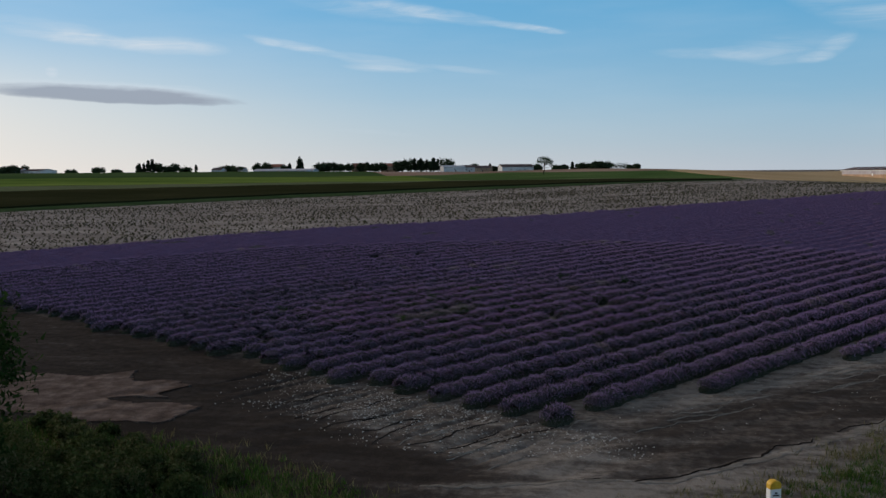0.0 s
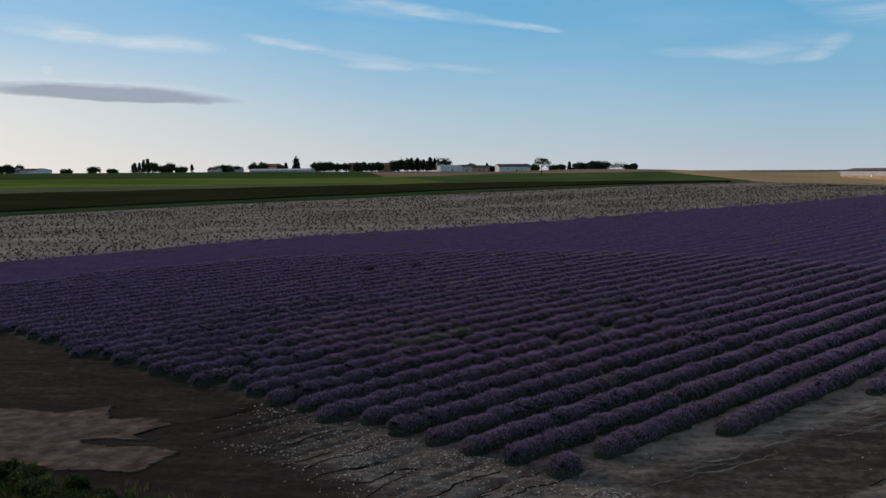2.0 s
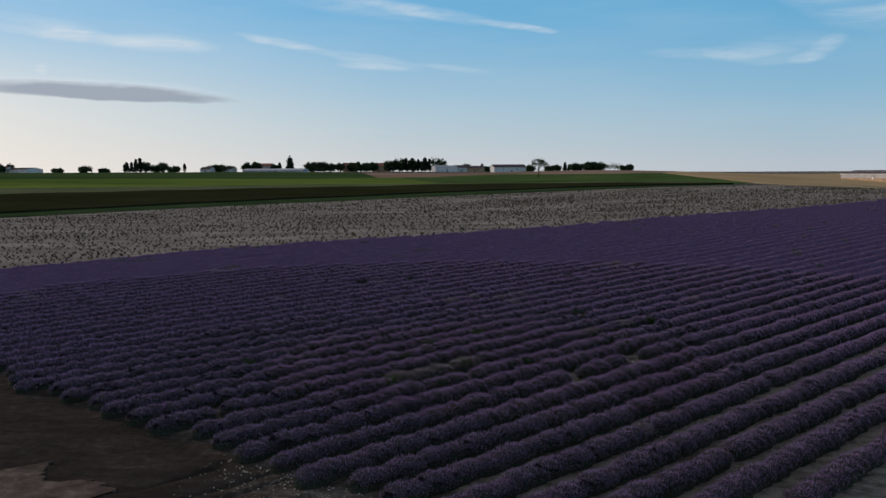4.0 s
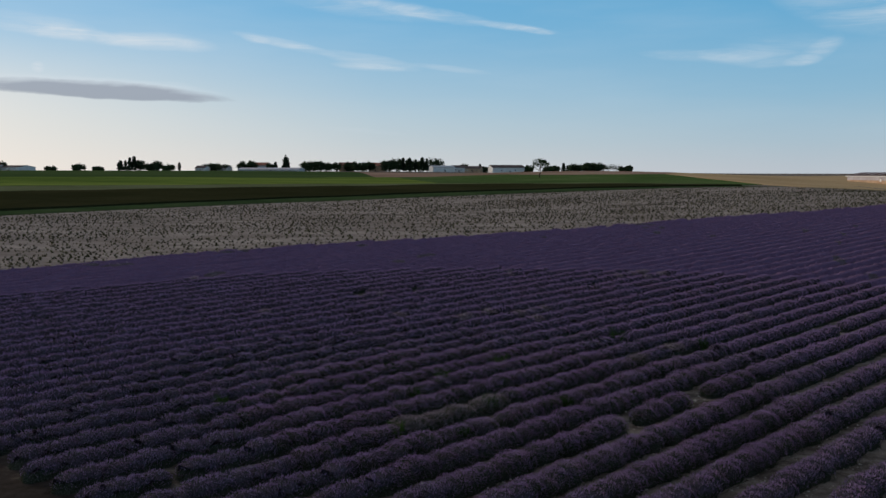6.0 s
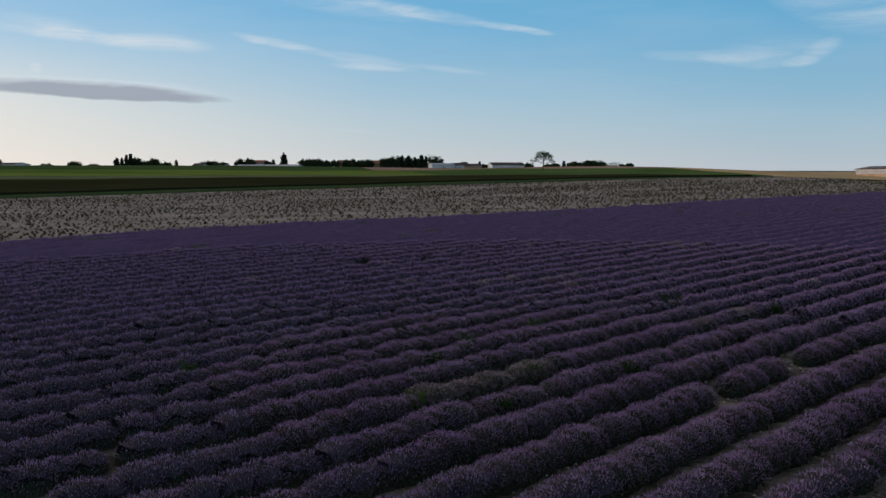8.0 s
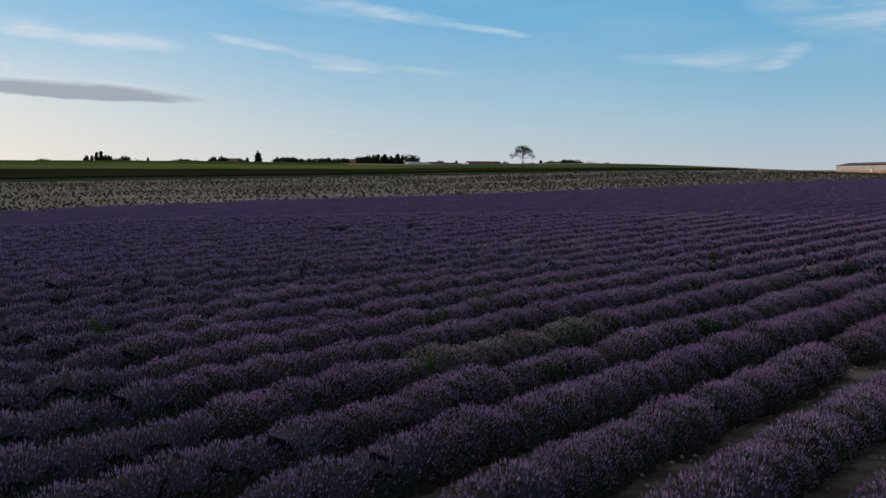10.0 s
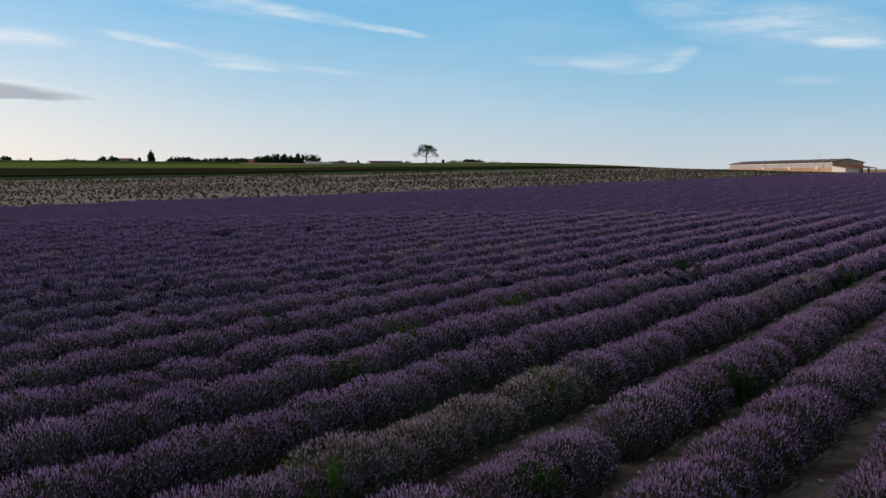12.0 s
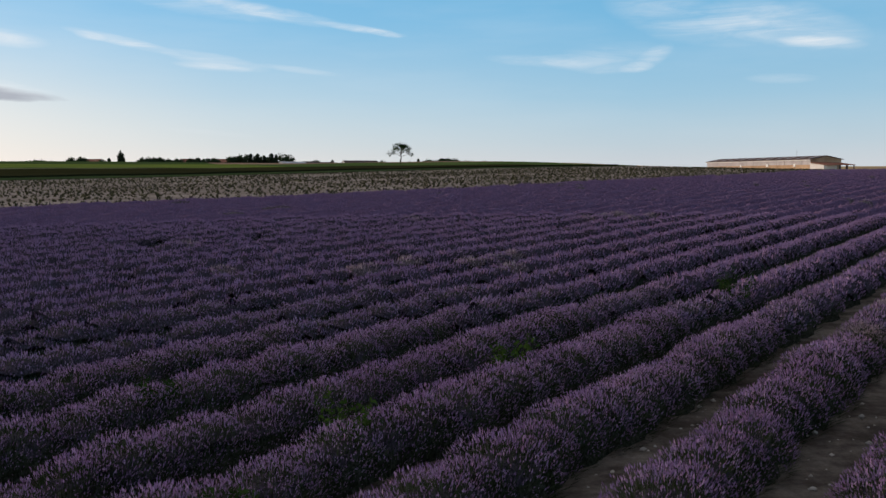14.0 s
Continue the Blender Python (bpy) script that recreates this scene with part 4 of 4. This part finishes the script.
def leaf_cloud(centres, radius, each, leaf, rng):
    """Leaves as small tilted triangles round the ends of the twigs."""
    n = len(centres) * each
    c = np.repeat(centres, each, axis=0) + rng.normal(0, 1, (n, 3)) * np.repeat(radius, each)[:, None] * 0.5
    d1, d2 = rng.normal(0, 1, (n, 3)), rng.normal(0, 1, (n, 3))
    s = leaf * rng.uniform(0.6, 1.4, n)[:, None]
    d1, d2 = d1 / np.linalg.norm(d1, axis=1)[:, None] * s, d2 / np.linalg.norm(d2, axis=1)[:, None] * s
    return np.stack([c - d1, c + d1, c + d2], 1).reshape(-1, 3), np.arange(3 * n).reshape(-1, 3)


def broad_tree(name, x, y, tall, spread, seed, label, mat=None, clumps=40, each=7, leaf=0.3, bare=0.28, group="", lift=0.0):
    rng = np.random.default_rng(seed)
    root = empty(name, x, y, at(x, y) - 0.1 + lift, float(rng.uniform(0, 360)))
    tagged(root, label, "tree", group=group)
    bm = bmesh.new()
    fork = tall * (bare + 0.06)
    lean = rng.normal(0, 0.03, 2) * tall
    tube(bm, [(0, 0, 0), (lean[0] * 0.3, lean[1] * 0.3, fork * 0.5), (lean[0], lean[1], fork), (lean[0] * 1.2, lean[1] * 1.2, tall * 0.7)], [tall * 0.032, tall * 0.024, tall * 0.021, tall * 0.008])
    ends = []
    for i in range(7):
        a, up = i * 0.9 + rng.uniform(-0.3, 0.3), rng.uniform(0.5, 0.92)
        out = spread * 0.5 * rng.uniform(0.55, 0.95) * math.sqrt(max(0.1, 1 - (up - 0.6) ** 2 * 4))
        end = np.array((math.cos(a) * out, math.sin(a) * out, tall * up))
        s = np.array((lean[0], lean[1], fork * rng.uniform(0.75, 1.1)))
        m = (s + end) / 2 + np.array((0, 0, tall * 0.03))
        tube(bm, [s, m, end], [tall * 0.013, tall * 0.009, tall * 0.004], 5)
        ends += [m * 0.4 + end * 0.6, end]
    part("trunk", bm, BARK, root)
    c = rng.normal(0, 1, (clumps, 3))
    c /= np.linalg.norm(c, axis=1)[:, None]
    c *= rng.uniform(0.45, 1.0, clumps)[:, None] ** 0.6
    c = c * np.array((spread * 0.46, spread * 0.46, tall * (1 - bare) * 0.46)) + np.array((lean[0], lean[1], tall * (bare + (1 - bare) * 0.54)))
    c = np.concatenate([c, np.array(ends)])
    v, t = leaf_cloud(c, np.full(len(c), spread * 0.13) * rng.uniform(0.7, 1.3, len(c)), each, leaf, rng)
    crown = new("crown", raw_mesh("crown", v, t, mat or LEAF))
    crown.parent = root
    return root


def conifer(name, x, y, tall, spread, seed, label, group="", slim=False):
    rng = np.random.default_rng(seed)
    root = empty(name, x, y, at(x, y) - 0.1)
    tagged(root, label, "tree", group=group)
    bm = bmesh.new()
    tube(bm, [(0, 0, 0), (0, 0, tall * 0.5), (0, 0, tall * 0.95)], [tall * 0.025, tall * 0.015, tall * 0.004])
    part("trunk", bm, BARK, root)
    n = 60
    f = rng.uniform(0, 1, n) ** 0.8
    a = rng.uniform(0, 6.28, n)
    prof = (np.sin(np.clip(f, 0, 1) * 3.0 + 0.15) .clip(0) ** 0.5 if slim else (1 - f) ** 0.8)
    rad = spread * 0.5 * prof * rng.uniform(0.5, 1.05, n)
    c = np.column_stack([np.cos(a) * rad, np.sin(a) * rad, tall * (0.1 + 0.9 * f)])
    v, t = leaf_cloud(c, np.full(n, spread * 0.14), 14, spread * 0.17, rng)
    crown = new("crown", raw_mesh("crown", v, t, NEEDLE))
    crown.parent = root
    return root


EYE0 = (8.132, 1.885)
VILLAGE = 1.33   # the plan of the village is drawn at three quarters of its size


def bearing(px, far):
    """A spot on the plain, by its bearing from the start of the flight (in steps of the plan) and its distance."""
    a = math.atan((px - 784) / 1526.0) - radians(8.774)
    return EYE0[0] + far * math.sin(a), EYE0[1] + far * math.cos(a)


# the shrubby tree at the start of the flight, with undergrowth
broad_tree("shrub_tree", -8.35, 19.9, 6.9, 5.0, 77, "dark leafy shrub tree at the edge of the verge", None, 260, 60, 0.095, 0.04)
broad_tree("shrub_tree", -10.15, 22.5, 3.6, 3.6, 78, "dark leafy shrub beside a taller one", None, 130, 52, 0.09, 0.04)
under = [(-7.15, 22.9, 1.3), (-5.85, 23.7, 1.0), (-4.75, 22.9, 1.1), (-3.75, 23.9, 0.8), (-6.45, 21.5, 1.4), (-8.35, 24.5, 1.1), (-2.75, 23.3, 0.7), (-1.95, 22.5, 0.7), (-4.15, 21.5, 1.0), (-9.75, 25.7, 0.9), (-2.95, 24.7, 0.6), (-7.45, 26.3, 0.7), (-6.25, 25.2, 0.8), (-4.95, 25.5, 0.6), (-4.45, 24.6, 0.7), (-8.45, 27.2, 0.7), (-2.45, 24.1, 0.45), (-5.45, 26.3, 0.45), (-9.35, 27.7, 0.6), (-3.55, 22.6, 0.8), (-5.25, 21.9, 1.0), (-1.15, 23.6, 0.4), (-6.75, 27.2, 0.45)]
for i, (x, y, h) in enumerate(under):
    broad_tree("undergrowth", x, y, h, h * 1.5, 90 + i, "low dark green undergrowth on the verge", UNDER, 55, 34, 0.055, 0.03, "undergrowth on the verge")

# the lone tree between the fields
def lone_tree(x, y):
    """An open spreading crown on a thin bent trunk, with a low side limb."""
    rng = np.random.default_rng(58)
    root = empty("lone_tree", x, y, at(x, y) - 0.1)
    tagged(root, "lone field tree with a spreading open crown", "tree")
    bm = bmesh.new()
    tube(bm, [(0, 0, 0), (-0.12, 0, 1.1), (0.22, 0, 2.2), (0.1, 0, 3.2), (0.0, 0, 4.6), (-0.1, 0.1, 6.0)], [0.26, 0.2, 0.17, 0.14, 0.09, 0.03], 8)
    ends = [(-4.0, 0.3, 3.9), (-2.6, -0.8, 4.6), (-1.5, 0.9, 5.9), (0.2, -0.6, 6.7), (1.4, 1.0, 6.2), (2.7, -0.3, 5.4), (3.1, 0.6, 4.4), (0.6, 2.4, 5.2), (0.4, -2.4, 5.0), (4.0, -0.4, 3.4)]
    tips = []
    for k, e in enumerate(ends):
        st = Vector((0.2, 0, 2.4 + 0.22 * k)) if k not in (0, 9) else Vector((0.15, 0, 2.7))
        e = Vector(e)
        m = st * 0.5 + e * 0.5 + Vector((0, 0, 0.25))
        tube(bm, [st, m, e], [0.085, 0.055, 0.02], 5)
        for q in range(4):
            side = m * 0.35 + e * 0.65 + Vector(rng.normal(0, 0.62, 3) * np.array((1, 1, 0.6)))
            tube(bm, [m, (m + side) / 2 + Vector((0, 0, 0.08)), side], [0.04, 0.025, 0.01], 4)
            tips.append(side)
        tips.append(e)
    part("trunk", bm, BARK, root)
    crown = [tuple(v) for v in tips]
    for k in range(46):
        a, f = rng.uniform(0, 6.28), rng.uniform(0.2, 1.0) ** 0.6
        crown.append((0.1 + 2.9 * f * math.cos(a), 2.6 * f * math.sin(a), 4.4 + 2.5 * math.sqrt(max(0.0, 1 - f * f)) + rng.normal(0, 0.25)))
    c = np.array(crown)
    v, t = leaf_cloud(c, 0.5 * rng.uniform(0.6, 1.4, len(c)), 34, 0.15, rng)
    ob = new("crown", raw_mesh("crown", v, t, LEAF))
    ob.parent = root


lone_tree(*bearing(963, 333))

# conifers and broad trees of the village: bearing, distance, height, spread
firs = [(250, 650, 6.5, 4.0), (258, 655, 7.0, 3.4), (266, 650, 9.0, 4.0), (273, 652, 9.5, 4.2), (533, 640, 9.5, 6.0), (515, 648, 6.0, 4.0), (246, 660, 5.5, 3.0), (1013, 660, 6.5, 3.5), (1020, 665, 5.0, 3.0), (746, 640, 9.5, 4.5), (735, 645, 9.0, 5.0), (768, 640, 9.5, 5.0), (757, 648, 8.5, 4.0), (776, 640, 9.0, 4.0)]
for i, (px, far, tall, wide) in enumerate(firs):
    conifer("conifer", *bearing(px, far * VILLAGE), tall * VILLAGE, wide * VILLAGE, 200 + i, "dark conifer at the edge of the village", "conifers of the village")
for i, (px, far, tall) in enumerate([(868, 640, 6.0), (350, 650, 6.0), (645, 650, 6.0)]):
    conifer("cypress", *bearing(px, far * VILLAGE), tall * VILLAGE, 2.2 * VILLAGE, 240 + i, "slim dark cypress beside houses", "cypresses of the village", True)
broads = [(12, 640, 5, 9), (28, 640, 6, 8), (48, 650, 5.5, 7), (178, 660, 4, 9), (283, 655, 7.5, 7), (300, 655, 5, 8), (313, 652, 6.5, 7), (330, 660, 4, 10), (398, 660, 4.5, 9), (410, 660, 5, 8), (458, 640, 6, 8), (474, 645, 6.5, 9), (505, 650, 5, 7), (570, 640, 6.5, 10), (580, 645, 7, 8), (592, 640, 6.5, 8), (604, 645, 6, 7), (620, 648, 6, 7), (640, 655, 6.5, 6), (655, 640, 6.5, 8), (664, 640, 6, 8), (678, 645, 6.5, 8), (705, 640, 7.5, 8), (714, 640, 8, 8), (724, 642, 9, 9), (745, 650, 8.5, 9), (790, 650, 9.5, 13), (765, 655, 8, 9), (876, 645, 4, 6), (940, 600, 3.6, 8), (952, 600, 3.8, 7), (985, 640, 4, 8), (998, 650, 4.5, 7), (1030, 650, 5.5, 9), (1040, 652, 5, 9), (1055, 640, 6.5, 8), (1064, 640, 7, 9), (1074, 645, 6, 9), (1115, 650, 4, 5), (1127, 655, 5, 5), (130, 680, 2.5, 8), (210, 680, 2.5, 8), (425, 650, 4, 10), (840, 655, 5.5, 7), (690, 660, 5, 9)]
for i, (px, far, tall, wide) in enumerate(broads):
    broad_tree("village_tree", *bearing(px, far * VILLAGE), tall * VILLAGE, wide * VILLAGE, 300 + i, "dark broadleaf tree among village houses", HAZED_LEAF, 44, 26, 0.85, 0.02, "trees of the village")
for i, px in enumerate([1083, 1092, 1100, 1107]):
    broad_tree("village_tree", *bearing(px, 670 * VILLAGE), 6.0 * VILLAGE, 7 * VILLAGE, 380 + i, "thin greyish tree in an open row", HAZED_LEAF, 24, 6, 0.47, 0.2, "trees of the village")

# ---- buildings ----


def house(name, px, far, wide, deep, eaves, ridge, turn, wall, roof, label, windows=2, category="house", group=""):
    """Walls with gables, a pitched roof that overhangs, windows and a door on the long side."""
    x, y = bearing(px, far * VILLAGE)
    wide, deep, eaves, ridge = wide * VILLAGE, deep * VILLAGE, eaves * VILLAGE, ridge * VILLAGE
    root = empty(name, x, y, at(x, y) - 0.2, turn)
    tagged(root, label, category, group=group)
    bm = bmesh.new()
    prism(bm, [(-deep / 2, 0), (deep / 2, 0), (deep / 2, eaves), (0, ridge), (-deep / 2, eaves)], -wide / 2, wide / 2)
    bmesh.ops.rotate(bm, verts=bm.verts[:], matrix=Matrix.Rotation(radians(90), 3, "Z"))
    part("wall", bm, wall, root)
    for side in (-1, 1):
        bm = bmesh.new()
        o, th = 0.4, 0.16
        slope = (ridge - eaves) / (deep / 2)
        prof = [(0, ridge + 0.02), (side * (deep / 2 + o), eaves - slope * o + 0.02), (side * (deep / 2 + o), eaves - slope * o + th), (0, ridge + th)]
        prism(bm, prof, -wide / 2 - o, wide / 2 + o)
        bmesh.ops.rotate(bm, verts=bm.verts[:], matrix=Matrix.Rotation(radians(90), 3, "Z"))
        part("roof", bm, roof, root)
    for i in range(windows):
        u = (i + 0.5) / windows * wide * 0.86 - wide * 0.43
        bm = bmesh.new()
        box(bm, u - 0.55, u + 0.55, -deep / 2 - 0.04, -deep / 2 + 0.1, eaves * 0.42, eaves * 0.42 + 1.1)
        win = part("window", bm, WHITE, root)
        bm = bmesh.new()
        box(bm, u - 0.45, u + 0.45, -deep / 2 - 0.06, -deep / 2 - 0.02, eaves * 0.42 + 0.1, eaves * 0.42 + 1.0)
        part("pane", bm, DARK_GAP, win)
    bm = bmesh.new()
    box(bm, wide * 0.05 - 0.5, wide * 0.05 + 0.5, -deep / 2 - 0.05, -deep / 2 + 0.1, 0.2, 2.2)
    part("door", bm, BROWN_ROOF, root)
    return root


G = "houses of the village"
house("hangar", 72, 640, 24, 12, 2.8, 3.9, -25, WHITE, BROWN_ROOF, "long low farm hangar with a brown roof", 4, "hangar")
house("house", 40, 650, 9, 7, 3.2, 4.6, -20, WHITE, TILE, "small white house with a tiled roof", 2, "house", G)
house("house", 390, 655, 8, 7, 2.4, 4.0, -10, WHITE, BROWN_ROOF, "low white house with a brown roof", 3, "house", G)
house("house", 428, 650, 8, 7, 2.4, 3.9, -14, WHITE, BROWN_ROOF, "low white house with a brown roof", 2, "house", G)
house("greenhouse", 508, 520, 40, 7, 1.9, 2.9, -12, METAL, SHEET, "long low pale greenhouse in front of houses", 0, "greenhouse")
house("house", 490, 655, 13, 9, 4.4, 6.4, -10, WHITE, TILE, "broad house with a red-brown tiled roof", 3, "house", G)
house("house", 637, 660, 10, 8, 4.4, 6.8, 20, TAN_WALL, TILE, "house with a steep red tiled roof among trees", 2, "house", G)
house("house", 690, 655, 10, 8, 4.4, 6.6, -10, TAN_WALL, TILE, "house with a red tiled roof among trees", 2, "house", G)
house("white_shed", 802, 620, 16, 10, 3.4, 4.6, 25, WHITE, METAL, "white farm shed with a pale sloping roof", 1, "shed")
house("house", 830, 630, 9, 8, 3.4, 5.0, 10, WHITE, BROWN_ROOF, "low white house with a dark roof", 2, "house", G)
house("house", 856, 630, 12, 8, 3.0, 4.6, -8, TAN_WALL, BROWN_ROOF, "low beige house with a brown roof", 3, "house", G)
house("white_barn", 913, 600, 22, 13, 3.6, 5.4, 18, WHITE, BROWN_ROOF, "white barn with a brown sheet roof", 2, "barn")


def big_barn():
    """The long barn beyond the lavender: boarded and sheeted sides, lean-to with posts, white gable room."""
    lx, ly, rx, ry = 119.2, 389.0, 131.5, 324.0
    length = math.hypot(rx - lx, ry - ly)
    turn = math.degrees(math.atan2(ry - ly, rx - lx))
    ground_z = 3.5
    root = empty("long_barn", lx, ly, ground_z, turn)
    tagged(root, "long farm barn with tan walls and brown roof", "barn")
    base, e, rdg, deep = 1.1, 5.55, 6.65, 11.5
    bm = bmesh.new()
    prof = [(0, 0), (deep, 0), (deep, e), (deep / 2, rdg), (0, e)]
    prism(bm, [(a, b) for a, b in prof], 0, length)
    bmesh.ops.transform(bm, matrix=Matrix(((0, 1, 0, 0), (1, 0, 0, 0), (0, 0, 1, 0), (0, 0, 0, 1))), verts=bm.verts[:])
    bmesh.ops.recalc_face_normals(bm, faces=bm.faces[:])
    part("wall", bm, TAN_WALL, root)
    bays = 14
    for i in range(bays):
        a, b = length * i / bays + 0.12, length * (i + 1) / bays - 0.12
        bm = bmesh.new()
        box(bm, a, b, -0.1, 0.02, e - 1.75, e - 0.3)
        part("wall_sheet", bm, SHEET, root, "grey translucent wall sheet")
    # white paint stands for the reflections in three small windows
    for u in (24.0, 41.0, 57.0):
        bm = bmesh.new()
        box(bm, u, u + 1.0, -0.16, -0.05, e - 2.3, e - 1.3)
        part("window_glint", bm, WHITE_PAINT, root, "small white panel for the glint of a window")
    for side in (0, 1):
        bm = bmesh.new()
        o, th, s = 0.5, 0.2, (rdg - e) / (deep / 2)
        if side == 0:
            prof = [(deep / 2, rdg + 0.02), (-o, e - s * o + 0.02), (-o, e - s * o + th), (deep / 2, rdg + th)]
        else:
            prof = [(deep / 2, rdg + 0.02), (deep + o, e - s * o + 0.02), (deep + o, e - s * o + th), (deep / 2, rdg + th)]
        prism(bm, prof, -o, length + o)
        bmesh.ops.transform(bm, matrix=Matrix(((0, 1, 0, 0), (1, 0, 0, 0), (0, 0, 1, 0), (0, 0, 0, 1))), verts=bm.verts[:])
        bmesh.ops.recalc_face_normals(bm, faces=bm.faces[:])
        part("roof", bm, BROWN_ROOF, root)
    bm = bmesh.new()
    box(bm, -0.5, length + 0.5, -0.62, -0.42, e - 0.35, e - 0.12)
    part("gutter", bm, WHITE_PAINT, root, "pale gutter along the eaves")
    # pale roof lights in the slope towards the field
    s = (rdg - e) / (deep / 2)
    for i in range(11):
        u = length * (i + 0.5) / 11
        bm = bmesh.new()
        prism(bm, [(1.2, e + s * 1.2 + 0.19), (deep / 2 - 0.7, e + s * (deep / 2 - 0.7) + 0.19), (deep / 2 - 0.7, e + s * (deep / 2 - 0.7) + 0.24), (1.2, e + s * 1.2 + 0.24)], u - 0.5, u + 0.5)
        bmesh.ops.transform(bm, matrix=Matrix(((0, 1, 0, 0), (1, 0, 0, 0), (0, 0, 1, 0), (0, 0, 0, 1))), verts=bm.verts[:])
        bmesh.ops.recalc_face_normals(bm, faces=bm.faces[:])
        part("roof_light", bm, SHEET, root, "pale translucent roof sheet")
    # white room and open lean-to at the gable
    bm = bmesh.new()
    prism(bm, [(0, 0), (7.0, 0), (7.0, base + 2.45), (0, base + 3.15)], -0.25, 4.6)
    room = part("gable_room", bm, WHITE, root, "white rendered room at the gable")
    room.location = (length, 0, 0)
    bm = bmesh.new()
    prism(bm, [(-0.1, base + 3.3), (8.4, base + 2.45), (8.4, base + 2.62), (-0.1, base + 3.48)], -0.1, 10.5)
    shed_roof = part("lean_to_roof", bm, TILE, root, "red-brown lean-to roof")
    shed_roof.location = (length, 0, 0)
    for u in (4.2, 7.9):
        for w in (5.2, 7.8, 10.2):
            bm = bmesh.new()
            box(bm, length + u - 0.12, length + u + 0.12, w - 0.12, w + 0.12, 0, base + 3.28 - 0.85 * u / 8.5)
            part("post", bm, BROWN_ROOF, root)
    bm = bmesh.new()
    box(bm, length - 0.02, length + 0.06, 5.0, 9.4, 0, base + 2.6)
    part("opening", bm, DARK_GAP, root, "dark doorway under the lean-to")
    bm = bmesh.new()
    tube(bm, [(length - 16, deep / 2, rdg), (length - 16, deep / 2, rdg + 2.6)], [0.06, 0.03], 6)
    part("aerial", bm, METAL, root, "thin aerial on the ridge")


big_barn()

# ---- weeds among the rows ----


def weed(x, y, tall, seed, dark=False):
    rng = np.random.default_rng(seed)
    root = empty("weed", x, y, at(x, y))
    tagged(root, "dark green bushy weed between lavender bushes" if dark else "fresh green weed growing through the lavender", "weed", group="weeds in the rows")
    n = 14
    a = rng.uniform(0, 6.28, n)
    b = np.column_stack([np.cos(a) * 0.04, np.sin(a) * 0.04, np.zeros(n)])
    tip = b + np.column_stack([np.cos(a) * tall * 0.32, np.sin(a) * tall * 0.32, tall * rng.uniform(0.6, 1.1, n)])
    v, t = blades(b, tip, np.full(n, 0.008), rng)
    stems = new("stems", raw_mesh("stems", v, t, LEAFY))
    stems.parent = root
    f = rng.uniform(0.35, 1.0, (n, 8))
    c = (b[:, None] * (1 - f[..., None]) + tip[:, None] * f[..., None]).reshape(-1, 3)
    v, t = leaf_cloud(c, np.full(len(c), 0.08), 5, 0.035, rng)
    leaves = new("leaves", raw_mesh("leaves", v, t, LEAF if dark else LEAFY))
    leaves.parent = root


for i, (x, y, tall, dark) in enumerate([(-0.17, 51.3, 0.8, False), (2.0, 54.4, 0.75, False), (7.35, 59.8, 1.0, True), (2.05, 48.2, 0.72, False), (-0.75, 44.7, 0.68, False), (4.9, 48.6, 0.62, True), (-2.67, 52.8, 0.64, True), (-0.95, 49.2, 0.64, True), (11.3, 59.2, 0.66, True), (1.46, 44.7, 0.64, True), (4.1, 48.1, 0.64, True), (-7.8, 46.9, 0.7, False)]):
    weed(x, y, tall, 600 + i, dark)
